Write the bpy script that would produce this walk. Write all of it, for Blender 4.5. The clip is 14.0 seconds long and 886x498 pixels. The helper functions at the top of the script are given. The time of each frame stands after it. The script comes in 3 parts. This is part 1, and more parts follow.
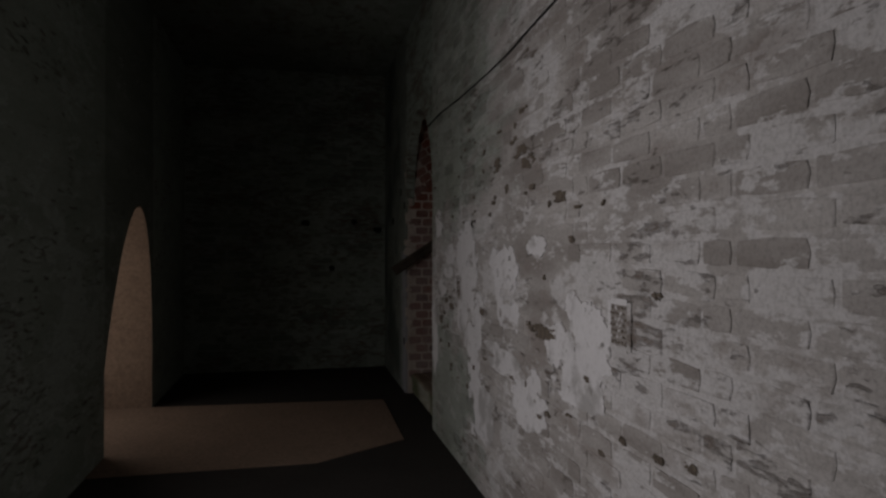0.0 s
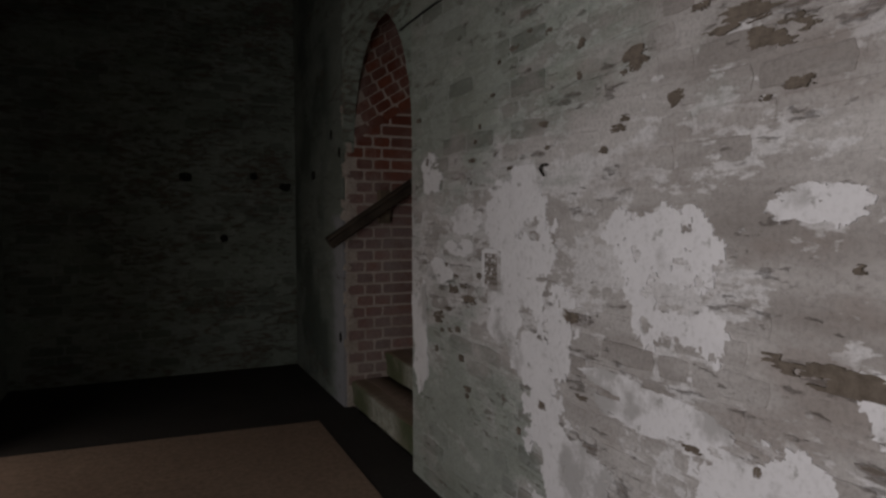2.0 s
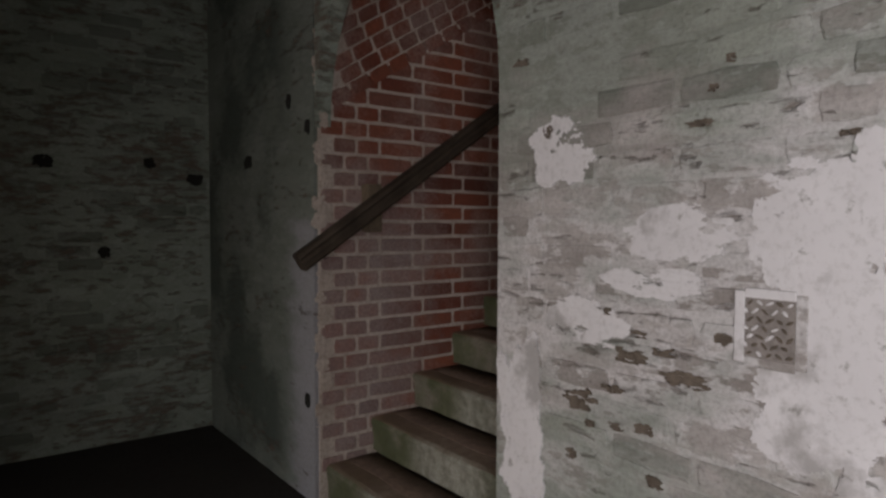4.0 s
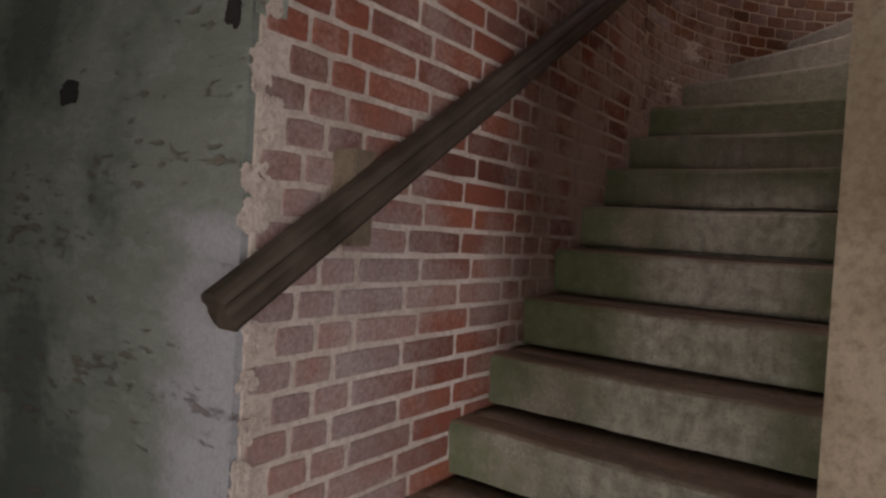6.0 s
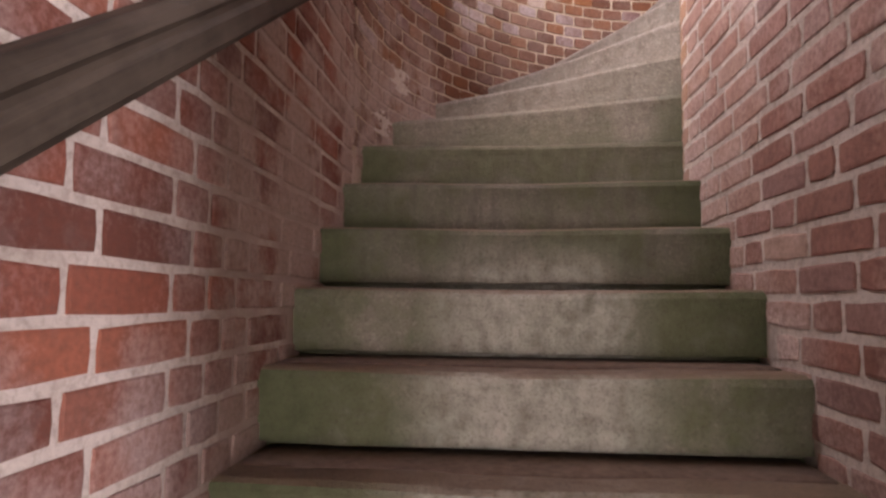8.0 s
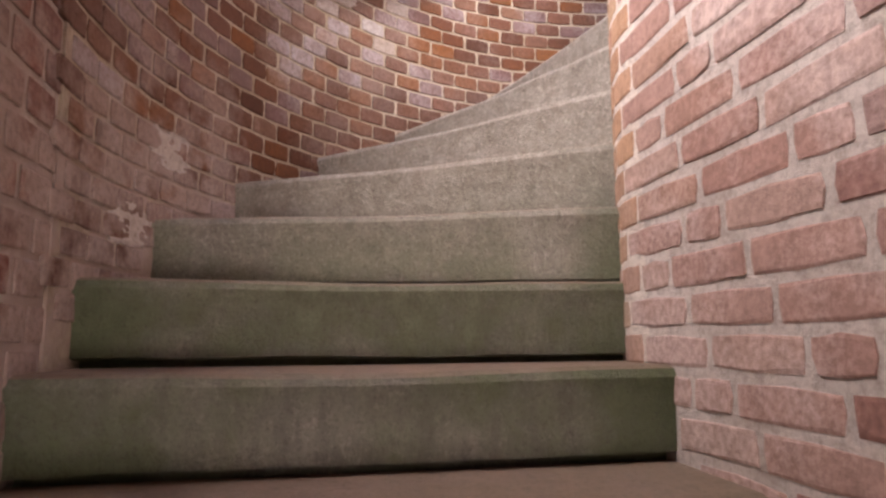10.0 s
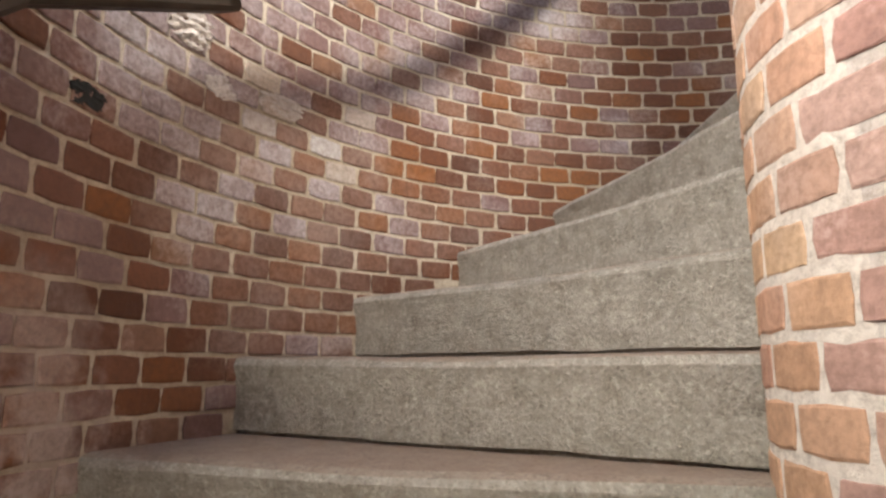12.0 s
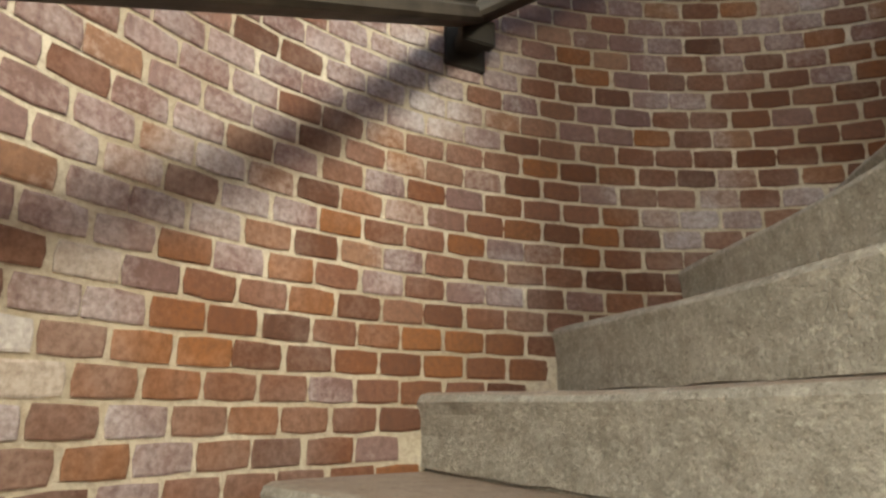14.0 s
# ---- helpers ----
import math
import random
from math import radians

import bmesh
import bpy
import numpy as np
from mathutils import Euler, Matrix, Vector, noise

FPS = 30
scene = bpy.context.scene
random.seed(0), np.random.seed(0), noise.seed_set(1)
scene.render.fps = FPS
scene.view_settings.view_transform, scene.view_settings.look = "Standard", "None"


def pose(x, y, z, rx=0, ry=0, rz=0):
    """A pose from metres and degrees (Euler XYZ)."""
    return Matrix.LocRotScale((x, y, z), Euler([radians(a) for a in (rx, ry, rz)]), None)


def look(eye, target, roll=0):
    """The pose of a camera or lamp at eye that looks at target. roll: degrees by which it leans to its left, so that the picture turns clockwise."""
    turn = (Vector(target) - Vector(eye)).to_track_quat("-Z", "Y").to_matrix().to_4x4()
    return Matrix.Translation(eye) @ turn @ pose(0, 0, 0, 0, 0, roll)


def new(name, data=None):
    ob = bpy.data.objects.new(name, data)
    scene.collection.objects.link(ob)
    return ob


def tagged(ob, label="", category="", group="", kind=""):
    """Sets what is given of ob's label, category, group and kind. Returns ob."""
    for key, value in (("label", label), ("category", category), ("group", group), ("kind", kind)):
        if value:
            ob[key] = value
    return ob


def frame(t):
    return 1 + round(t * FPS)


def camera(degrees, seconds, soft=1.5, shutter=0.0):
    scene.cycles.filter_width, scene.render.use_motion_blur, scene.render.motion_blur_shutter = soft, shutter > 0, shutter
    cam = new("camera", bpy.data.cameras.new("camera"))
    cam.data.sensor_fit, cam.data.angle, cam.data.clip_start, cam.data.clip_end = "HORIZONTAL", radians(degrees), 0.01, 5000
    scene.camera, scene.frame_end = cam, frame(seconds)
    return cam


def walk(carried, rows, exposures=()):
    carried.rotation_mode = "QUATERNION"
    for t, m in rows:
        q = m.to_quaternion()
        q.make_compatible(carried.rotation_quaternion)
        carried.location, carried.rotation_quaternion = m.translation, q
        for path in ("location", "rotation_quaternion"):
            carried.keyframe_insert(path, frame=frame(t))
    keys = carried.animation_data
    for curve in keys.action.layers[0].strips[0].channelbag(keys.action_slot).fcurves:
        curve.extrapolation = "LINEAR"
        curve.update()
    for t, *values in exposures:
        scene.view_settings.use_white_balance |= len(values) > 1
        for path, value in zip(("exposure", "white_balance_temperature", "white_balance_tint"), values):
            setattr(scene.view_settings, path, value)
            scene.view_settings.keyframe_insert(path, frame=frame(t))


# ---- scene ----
cam = camera(68.8, 14.0, 2.6)
PATH = [
    (0, (-1.010, -5.880, 1.290), (-0.575, -3.928, 1.302), 0.0),
    (0.5, (-1.043, -5.432, 1.307), (-0.615, -3.478, 1.326), -0.1),
    (1, (-1.102, -4.998, 1.275), (-0.423, -3.118, 1.217), 0.0),
    (1.5, (-1.176, -4.575, 1.292), (-0.395, -2.736, 1.199), -0.2),
    (2, (-1.281, -4.213, 1.293), (-0.435, -2.403, 1.194), -0.1),
    (2.5, (-1.368, -3.829, 1.304), (-0.416, -2.073, 1.207), 0.1),
    (3, (-1.394, -3.41, 1.31), (-0.347, -1.709, 1.209), 0.3),
    (3.5, (-1.378, -3.023, 1.300), (-0.269, -1.359, 1.196), 0.2),
    (4, (-1.365, -2.655, 1.308), (-0.148, -1.071, 1.219), 0.2),
    (4.2, (-1.355, -2.493, 1.296), (-0.089, -0.946, 1.216), 0.4),
    (6.3, (-0.79, -0.977, 1.292), (0.893, 0.103, 1.256), 2.9),
    (6.5, (-0.728, -0.905, 1.287), (1.002, 0.097, 1.264), 2.3),
    (7, (-0.545, -0.705, 1.316), (1.33, -0.009, 1.312), 1.4),
    (7.5, (-0.258, -0.575, 1.335), (1.704, -0.187, 1.345), 1.0),
    (8, (-0.001, -0.532, 1.411), (1.985, -0.346, 1.565), 0.5),
    (8.5, (0.32, -0.468, 1.449), (2.306, -0.485, 1.686), 0.4),
    (9, (0.578, -0.499, 1.618), (2.552, -0.676, 1.888), 0.2),
    (9.2, (0.659, -0.513, 1.669), (2.625, -0.755, 1.943), 0.1),
    (11.3, (1.383, -0.486, 2.295), (3.325, -0.891, 2.548), -0.3),
    (11.5, (1.457, -0.481, 2.382), (3.392, -0.920, 2.631), 0.0),
    (12, (1.650, -0.541, 2.492), (3.554, -1.034, 2.854), 0.0),
    (12.5, (1.833, -0.579, 2.613), (3.714, -1.085, 3.070), 0.0),
    (13, (2.031, -0.646, 2.725), (3.863, -1.289, 3.208), 0.4),
    (13.5, (2.198, -0.700, 2.861), (3.970, -1.484, 3.357), 0.1),
    (14, (2.365, -0.741, 3.017), (4.034, -1.730, 3.503), 0.3),
]
EXPOSURES = [(0, -1.95, 6500, 10), (0.5, -1.85, 6500, 10), (1.0, -1.5, 6500, 10), (1.5, -1.28, 6500, 10), (2.5, -0.75, 6500, 10), (4.2, 0.32, 6500, 12),
             (6.4, 1.85, 6500, 15), (7.5, 2.75, 6500, 22), (8.3, 3.2, 6500, 25), (9.0, 3.36, 6500, 27), (11.5, 3.17, 6200, 4), (12.5, 3.08, 6700, 3), (14.0, 3.06, 7000, -7)]
walk(cam, [(t, look(eye, target, roll)) for t, eye, target, roll in PATH], EXPOSURES)

# ---- light ----
world = bpy.data.worlds.new("world")
scene.world = world
world.use_nodes = True
wn = world.node_tree
sky = wn.nodes.new("ShaderNodeTexSky")
sky.sky_type, sky.sun_disc = "NISHITA", False
sky.sun_elevation, sky.sun_rotation = radians(50), radians(200)
wn.links.new(sky.outputs[0], wn.nodes["Background"].inputs[0])
wn.nodes["Background"].inputs[1].default_value = 0.08


def area_light(name, place, target, w, h, watts, colour):
    """Sky light from a door, an opening or the stairwell, and an added fill lamp."""
    lamp = bpy.data.lights.new(name, "AREA")
    lamp.shape, lamp.size, lamp.size_y, lamp.energy, lamp.color = "RECTANGLE", w, h, watts, colour
    ob = new(name, lamp)
    ob.matrix_world = look(place, target)
    return ob


# the gateway is assumed and out of view, placed to light the limewashed wall
area_light("gate_daylight", (-2.45, -4.05, 1.2), (0, -4.0, 0.85), 1.2, 1.9, 76, (1.0, 0.95, 0.95))
area_light("side_door_daylight", (-2.95, -0.76, 1.0), (0, -0.72, 0.9), 1.2, 1.5, 17.5, (1.0, 0.9, 0.82))
area_light("stairwell_daylight", (0.35, -0.45, 5.1), (3.3, -0.95, 3.4), 0.7, 0.7, 27, (1.0, 0.93, 0.88))
# added fill with no known source, brightens newel and winding steps
area_light("north_window_daylight", (1.76, 0.28, 3.66), (1.95, -1.2, 2.4), 0.5, 0.7, 9.2, (1.0, 0.92, 0.87))

# ---- materials ----


def material(name, rough=0.9):
    m = bpy.data.materials.new(name)
    m.use_nodes = True
    nt = m.node_tree
    b = nt.nodes["Principled BSDF"]
    b.inputs["Roughness"].default_value = rough
    b.inputs["Specular IOR Level"].default_value = 0.25
    return m, nt, b


def node(nt, kind, **values):
    n = nt.nodes.new(kind)
    for key, v in values.items():
        n.inputs[key].default_value = v
    return n


def position(nt):
    return nt.nodes.new("ShaderNodeNewGeometry").outputs["Position"]


def grain(nt, vec, scale, detail=6.0, rough=0.6):
    n = node(nt, "ShaderNodeTexNoise", Scale=scale, Detail=detail, Roughness=rough)
    nt.links.new(vec, n.inputs["Vector"])
    return n.outputs["Fac"]


def ramp(nt, fac, stops):
    n = nt.nodes.new("ShaderNodeValToRGB")
    e = n.color_ramp.elements
    for i, (p, c) in enumerate(stops):
        s = e[i] if i < 2 else e.new(p)
        s.position = p
        s.color = (*c, 1) if isinstance(c, tuple) else (c, c, c, 1)
    nt.links.new(fac, n.inputs[0])
    return n.outputs[0]


def mixed(nt, fac, a, b, kind="MIX"):
    n = nt.nodes.new("ShaderNodeMix")
    n.data_type, n.blend_type = "RGBA", kind
    for sock, v in ((n.inputs[0], fac), (n.inputs[6], a), (n.inputs[7], b)):
        if isinstance(v, (int, float)):
            sock.default_value = v
        elif isinstance(v, tuple):
            sock.default_value = (*v, 1)
        else:
            nt.links.new(v, sock)
    return n.outputs[2]


def calc(nt, op, a, b=0.0):
    n = nt.nodes.new("ShaderNodeMath")
    n.operation = op
    for sock, v in ((n.inputs[0], a), (n.inputs[1], b)):
        if isinstance(v, (int, float)):
            sock.default_value = v
        else:
            nt.links.new(v, sock)
    return n.outputs[0]


def span(nt, v, a, b):
    n = nt.nodes.new("ShaderNodeMapRange")
    n.interpolation_type = "SMOOTHSTEP"
    n.inputs[1].default_value, n.inputs[2].default_value = a, b
    nt.links.new(v, n.inputs[0])
    return n.outputs[0]


def bumped(nt, b, height, strength, distance):
    n = node(nt, "ShaderNodeBump", Strength=strength, Distance=distance)
    nt.links.new(height, n.inputs["Height"])
    nt.links.new(n.outputs[0], b.inputs["Normal"])


def smeared(nt, pos, col, mid):
    """Old mortar wash rubbed over bricks and joints where the straight wall runs into the tower."""
    sep = nt.nodes.new("ShaderNodeSeparateXYZ")
    nt.links.new(pos, sep.inputs[0])
    where = calc(nt, "MULTIPLY", span(nt, sep.outputs[0], 0.7, 1.35), span(nt, sep.outputs[1], -0.5, -0.2))
    where = calc(nt, "MULTIPLY", where, span(nt, sep.outputs[2], 2.95, 2.2))
    cloud = calc(nt, "ADD", grain(nt, pos, 3.4, 6, 0.62), calc(nt, "MULTIPLY", where, 0.16))
    fac = calc(nt, "MULTIPLY", ramp(nt, cloud, [(0.58, 0.0), (0.68, 0.9)]), where)
    return mixed(nt, fac, col, mixed(nt, mid, (0.27, 0.195, 0.165), (0.50, 0.40, 0.355)))


def brick_material(name, tones, haze, island=False, haze_tone=(0.42, 0.36, 0.34), residue=False, smear=False):
    m, nt, b = material(name, 0.88)
    pos = position(nt)
    if island:
        rnd = nt.nodes.new("ShaderNodeNewGeometry").outputs["Random Per Island"]
    else:
        rnd = nt.nodes.new("ShaderNodeObjectInfo").outputs["Random"]
    n = len(tones)
    base = ramp(nt, rnd, [(i / (n - 1), c) for i, c in enumerate(tones)])
    fine = grain(nt, pos, 70, 8, 0.7)
    mid = grain(nt, pos, 14, 5)
    big = grain(nt, pos, 2.3, 4)
    col = mixed(nt, ramp(nt, mid, [(0.3, 0.0), (0.75, 0.42)]), base, (0.09, 0.045, 0.03))
    col = mixed(nt, ramp(nt, calc(nt, "ADD", calc(nt, "MULTIPLY", big, 0.75), calc(nt, "MULTIPLY", fine, 0.25)),
                         [(0.46, 0.0), (0.66, haze)]), col, haze_tone)
    if residue:
        sep = nt.nodes.new("ShaderNodeSeparateXYZ")
        nt.links.new(pos, sep.inputs[0])
        wash = calc(nt, "ADD", span(nt, sep.outputs[0], 0.95, 0.2), calc(nt, "MULTIPLY", calc(nt, "SUBTRACT", mid, 0.5), 1.6))
        wash = calc(nt, "MULTIPLY", ramp(nt, wash, [(0.25, 0.0), (1.1, 0.38)]), span(nt, sep.outputs[2], 1.75, 1.25))
        col = mixed(nt, wash, col, (0.42, 0.38, 0.38))
    if smear:
        col = smeared(nt, pos, col, mid)
    col = mixed(nt, ramp(nt, fine, [(0.33, 0.38), (0.58, 0.0)]), col, (0.05, 0.03, 0.025))
    nt.links.new(col, b.inputs["Base Color"])
    bumped(nt, b, calc(nt, "ADD", fine, calc(nt, "MULTIPLY", mid, 1.2)), 0.55, 0.006)
    return m


RED = [(0.12, 0.038, 0.026), (0.22, 0.065, 0.04), (0.29, 0.095, 0.055), (0.18, 0.08, 0.062), (0.26, 0.08, 0.045), (0.21, 0.105, 0.085)]
LOW = [(0.083, 0.033, 0.018), (0.142, 0.051, 0.022), (0.232, 0.089, 0.028), (0.166, 0.067, 0.032), (0.109, 0.045, 0.026), (0.192, 0.085, 0.052), (0.149, 0.058, 0.029), (0.207, 0.109, 0.071)]
HIGH = [(0.144, 0.081, 0.072), (0.216, 0.126, 0.113), (0.252, 0.171, 0.157), (0.189, 0.103, 0.086), (0.261, 0.135, 0.072), (0.225, 0.149, 0.139), (0.171, 0.077, 0.050)]
PALE = [(0.368, 0.320, 0.272), (0.448, 0.400, 0.376), (0.400, 0.296, 0.200), (0.352, 0.288, 0.264)]
ORANGE = [(0.45, 0.26, 0.16), (0.54, 0.33, 0.20), (0.47, 0.26, 0.18), (0.56, 0.37, 0.22), (0.44, 0.27, 0.20)]


def pair(name, tones, haze, haze_tone, residue=False, smear=False):
    """The same brick for single pieces and for the joined rest."""
    return tuple(brick_material(name + tail, tones, haze, bool(tail), haze_tone, residue, smear) for tail in ("", "_joined"))


red = pair("brick_red", RED, 0.62, (0.42, 0.36, 0.34), True, True)
tower_low = pair("brick_brown", LOW, 0.35, (0.36, 0.29, 0.26), False, True)
tower_high = pair("brick_purple", HIGH, 0.8, (0.46, 0.405, 0.40), False, True)
tower_pale = pair("brick_pale", PALE, 0.4, (0.6, 0.55, 0.52))
PINK = [(0.24, 0.115, 0.09), (0.35, 0.17, 0.135), (0.30, 0.15, 0.12), (0.40, 0.23, 0.195), (0.29, 0.17, 0.15)]
# paler copy of the pink, painting in strong light at the newel end
LIT_PINK = [(0.462, 0.290, 0.238), (0.407, 0.238, 0.191), (0.506, 0.360, 0.296), (0.396, 0.220, 0.180), (0.495, 0.325, 0.232)]
pink = pair("brick_pink", PINK, 0.75, (0.50, 0.38, 0.335))
lit_pink = pair("brick_lit_pink", LIT_PINK, 0.9, (0.60, 0.475, 0.43))
orange = pair("brick_newel", ORANGE, 0.4, (0.42, 0.36, 0.34))


def mortar_material(name, light, dark, smear=False):
    m, nt, b = material(name, 0.95)
    pos = position(nt)
    f, g = grain(nt, pos, 55, 8, 0.75), grain(nt, pos, 3, 4)
    col = mixed(nt, ramp(nt, g, [(0.35, 0.0), (0.65, 1.0)]), dark, light)
    col = mixed(nt, ramp(nt, f, [(0.3, 0.6), (0.55, 0.0)]), col, (0.16, 0.11, 0.08))
    if smear:
        col = smeared(nt, pos, col, grain(nt, pos, 14, 5))
    nt.links.new(col, b.inputs["Base Color"])
    bumped(nt, b, f, 0.8, 0.008)
    return m


mortar = mortar_material("lime_mortar", (0.60, 0.535, 0.48), (0.42, 0.355, 0.305))
mortar_smeared = mortar_material("lime_mortar_smeared", (0.60, 0.535, 0.48), (0.42, 0.355, 0.305), True)
mortar_white = mortar_material("white_mortar", (0.68, 0.61, 0.53), (0.56, 0.48, 0.41))
mortar_warm = mortar_material("warm_mortar", (0.56, 0.48, 0.375), (0.34, 0.27, 0.19), True)


def painted_material(name, worn, green_all=0.0, depth=1.0, strip=False, pale=0.0):
    """Old limewash over brick: white, grey and green coats flaking off in patches."""
    m, nt, b = material(name, 0.85)
    pos = position(nt)
    sep = nt.nodes.new("ShaderNodeSeparateXYZ")
    nt.links.new(pos, sep.inputs[0])
    y, z = sep.outputs[1], sep.outputs[2]
    flat = nt.nodes.new("ShaderNodeMapping")
    flat.inputs["Scale"].default_value = (1, 0.75, 1.9)
    nt.links.new(pos, flat.inputs[0])
    flat = flat.outputs[0]
    big, mid = grain(nt, pos, 1.6, 5, 0.55), grain(nt, flat, 5.0, 6, 0.62)
    small, fine = grain(nt, flat, 17, 6, 0.68), grain(nt, pos, 90, 6, 0.7)
    rnd = nt.nodes.new("ShaderNodeObjectInfo").outputs["Random"]
    isl = nt.nodes.new("ShaderNodeNewGeometry").outputs["Random Per Island"]
    each = nt.nodes.new("ShaderNodeTexWhiteNoise")
    each.noise_dimensions = "2D"
    pair = nt.nodes.new("ShaderNodeCombineXYZ")
    nt.links.new(rnd, pair.inputs[0])
    nt.links.new(isl, pair.inputs[1])
    nt.links.new(pair.outputs[0], each.inputs["Vector"])
    each = each.outputs["Value"]
    jump = calc(nt, "SUBTRACT", each, 0.5)
    level = nt.nodes.new("ShaderNodeMapping")
    level.inputs["Scale"].default_value = (1, 0.8, 3.4)
    nt.links.new(pos, level.inputs[0])
    streak, band = grain(nt, level.outputs[0], 10.5, 5, 0.62), grain(nt, level.outputs[0], 1.7, 5, 0.6)
    grey = mixed(nt, ramp(nt, calc(nt, "ADD", band, calc(nt, "MULTIPLY", jump, 0.22)), [(0.36, 0.0), (0.64, 1.0)]), (0.31, 0.28, 0.262), (0.53, 0.50, 0.485))
    # a second, paler coat left in sheets whose edges follow the bricks
    coat = calc(nt, "ADD", calc(nt, "ADD", calc(nt, "MULTIPLY", big, 0.34), calc(nt, "MULTIPLY", mid, 0.4)), calc(nt, "ADD", calc(nt, "MULTIPLY", small, 0.26), calc(nt, "MULTIPLY", jump, 0.07)))
    coat = calc(nt, "ADD", coat, calc(nt, "MULTIPLY", calc(nt, "MULTIPLY", span(nt, y, -2.5, -1.9), span(nt, z, 1.6, 1.25)), 0.025))
    col = mixed(nt, ramp(nt, coat, [(0.515 - pale, 0.0), (0.535 - pale, 0.9)]), grey, mixed(nt, small, (0.56, 0.535, 0.53), (0.74, 0.72, 0.725)))
    # brown stain
    col = mixed(nt, ramp(nt, calc(nt, "ADD", grain(nt, flat, 2.6, 5, 0.6), calc(nt, "MULTIPLY", jump, 0.2)), [(0.58, 0.0), (0.68, 0.5)]), col, (0.27, 0.225, 0.20))
    # green growth, thick high on the wall and beside the stair opening
    high = calc(nt, "MULTIPLY", span(nt, z, 1.2, 1.85), span(nt, y, -3.7, -2.3))
    foot = calc(nt, "MULTIPLY", span(nt, z, 1.0, 0.5), span(nt, y, -3.0, -2.2))
    damp = calc(nt, "ADD", calc(nt, "MULTIPLY", span(nt, y, -2.9, -1.6), 0.36), calc(nt, "ADD", calc(nt, "MULTIPLY", high, 0.8), calc(nt, "MULTIPLY", foot, 0.7)))
    damp = calc(nt, "ADD", damp, calc(nt, "MULTIPLY", calc(nt, "SUBTRACT", mid, 0.5), 2.4))
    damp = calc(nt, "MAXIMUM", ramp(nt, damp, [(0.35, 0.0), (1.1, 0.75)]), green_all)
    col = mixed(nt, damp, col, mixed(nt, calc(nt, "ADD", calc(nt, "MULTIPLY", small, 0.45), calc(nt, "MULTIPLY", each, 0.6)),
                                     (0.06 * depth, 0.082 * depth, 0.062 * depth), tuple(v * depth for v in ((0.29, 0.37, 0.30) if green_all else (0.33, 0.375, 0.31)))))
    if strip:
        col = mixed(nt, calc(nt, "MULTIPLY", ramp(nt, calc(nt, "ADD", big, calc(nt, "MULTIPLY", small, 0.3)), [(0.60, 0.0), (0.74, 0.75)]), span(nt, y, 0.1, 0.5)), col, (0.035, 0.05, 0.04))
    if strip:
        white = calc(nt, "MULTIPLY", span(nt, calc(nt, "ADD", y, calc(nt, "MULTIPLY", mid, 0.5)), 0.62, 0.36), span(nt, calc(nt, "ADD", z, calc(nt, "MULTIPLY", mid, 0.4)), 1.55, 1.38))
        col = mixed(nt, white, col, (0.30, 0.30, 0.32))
    # flaked spots, down to old brick
    chips = calc(nt, "ADD", calc(nt, "MULTIPLY", streak, 0.5), calc(nt, "MULTIPLY", small, 0.3))
    chips = calc(nt, "ADD", chips, calc(nt, "MULTIPLY", grain(nt, flat, 2.1, 3, 0.5), 0.3))
    chips = calc(nt, "ADD", calc(nt, "SUBTRACT", chips, 0.05), calc(nt, "MULTIPLY", jump, 0.05))
    col = mixed(nt, ramp(nt, chips, [(0.575 - worn, 0.0), (0.665 - worn, 0.85)]), col, mixed(nt, big, (0.05, 0.035, 0.022), (0.19, 0.14, 0.11)))
    col = mixed(nt, ramp(nt, fine, [(0.3, 0.4), (0.55, 0.0)]), col, (0.12, 0.11, 0.10))
    nt.links.new(col, b.inputs["Base Color"])
    h = calc(nt, "ADD", calc(nt, "MULTIPLY", ramp(nt, chips, [(0.585 - worn, 1.0), (0.63 - worn, 0.0)]), 1.3), calc(nt, "ADD", small, calc(nt, "MULTIPLY", fine, 0.4)))
    bumped(nt, b, h, 0.7, 0.014)
    return m


limewash = painted_material("limewash", 0.02)
limewash_joint = painted_material("limewash_joint", 0.0, pale=0.018)
limewash_damp = painted_material("limewash_damp", 0.065, 0.8, 0.85)
limewash_west = painted_material("limewash_west", 0.02, 0.75, 1.0)
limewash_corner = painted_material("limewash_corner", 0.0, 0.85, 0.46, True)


def plaster_material():
    m, nt, b = material("white_plaster", 0.8)
    pos = position(nt)
    f, g = grain(nt, pos, 60, 6, 0.7), grain(nt, pos, 7, 5)
    coat = calc(nt, "ADD", calc(nt, "MULTIPLY", grain(nt, pos, 3.2, 6, 0.6), 0.7), calc(nt, "MULTIPLY", g, 0.3))
    col = mixed(nt, g, (0.36, 0.345, 0.34), (0.50, 0.48, 0.475))
    col = mixed(nt, ramp(nt, coat, [(0.40, 0.0), (0.46, 1.0)]), col, mixed(nt, g, (0.60, 0.58, 0.59), (0.76, 0.74, 0.75)))
    col = mixed(nt, ramp(nt, grain(nt, pos, 19, 6, 0.7), [(0.60, 0.0), (0.68, 0.7)]), col, (0.22, 0.21, 0.19))
    col = mixed(nt, ramp(nt, f, [(0.28, 0.35), (0.5, 0.0)]), col, (0.3, 0.28, 0.26))
    nt.links.new(col, b.inputs["Base Color"])
    bumped(nt, b, calc(nt, "ADD", g, calc(nt, "MULTIPLY", f, 0.4)), 0.4, 0.006)
    return m


plaster = plaster_material()


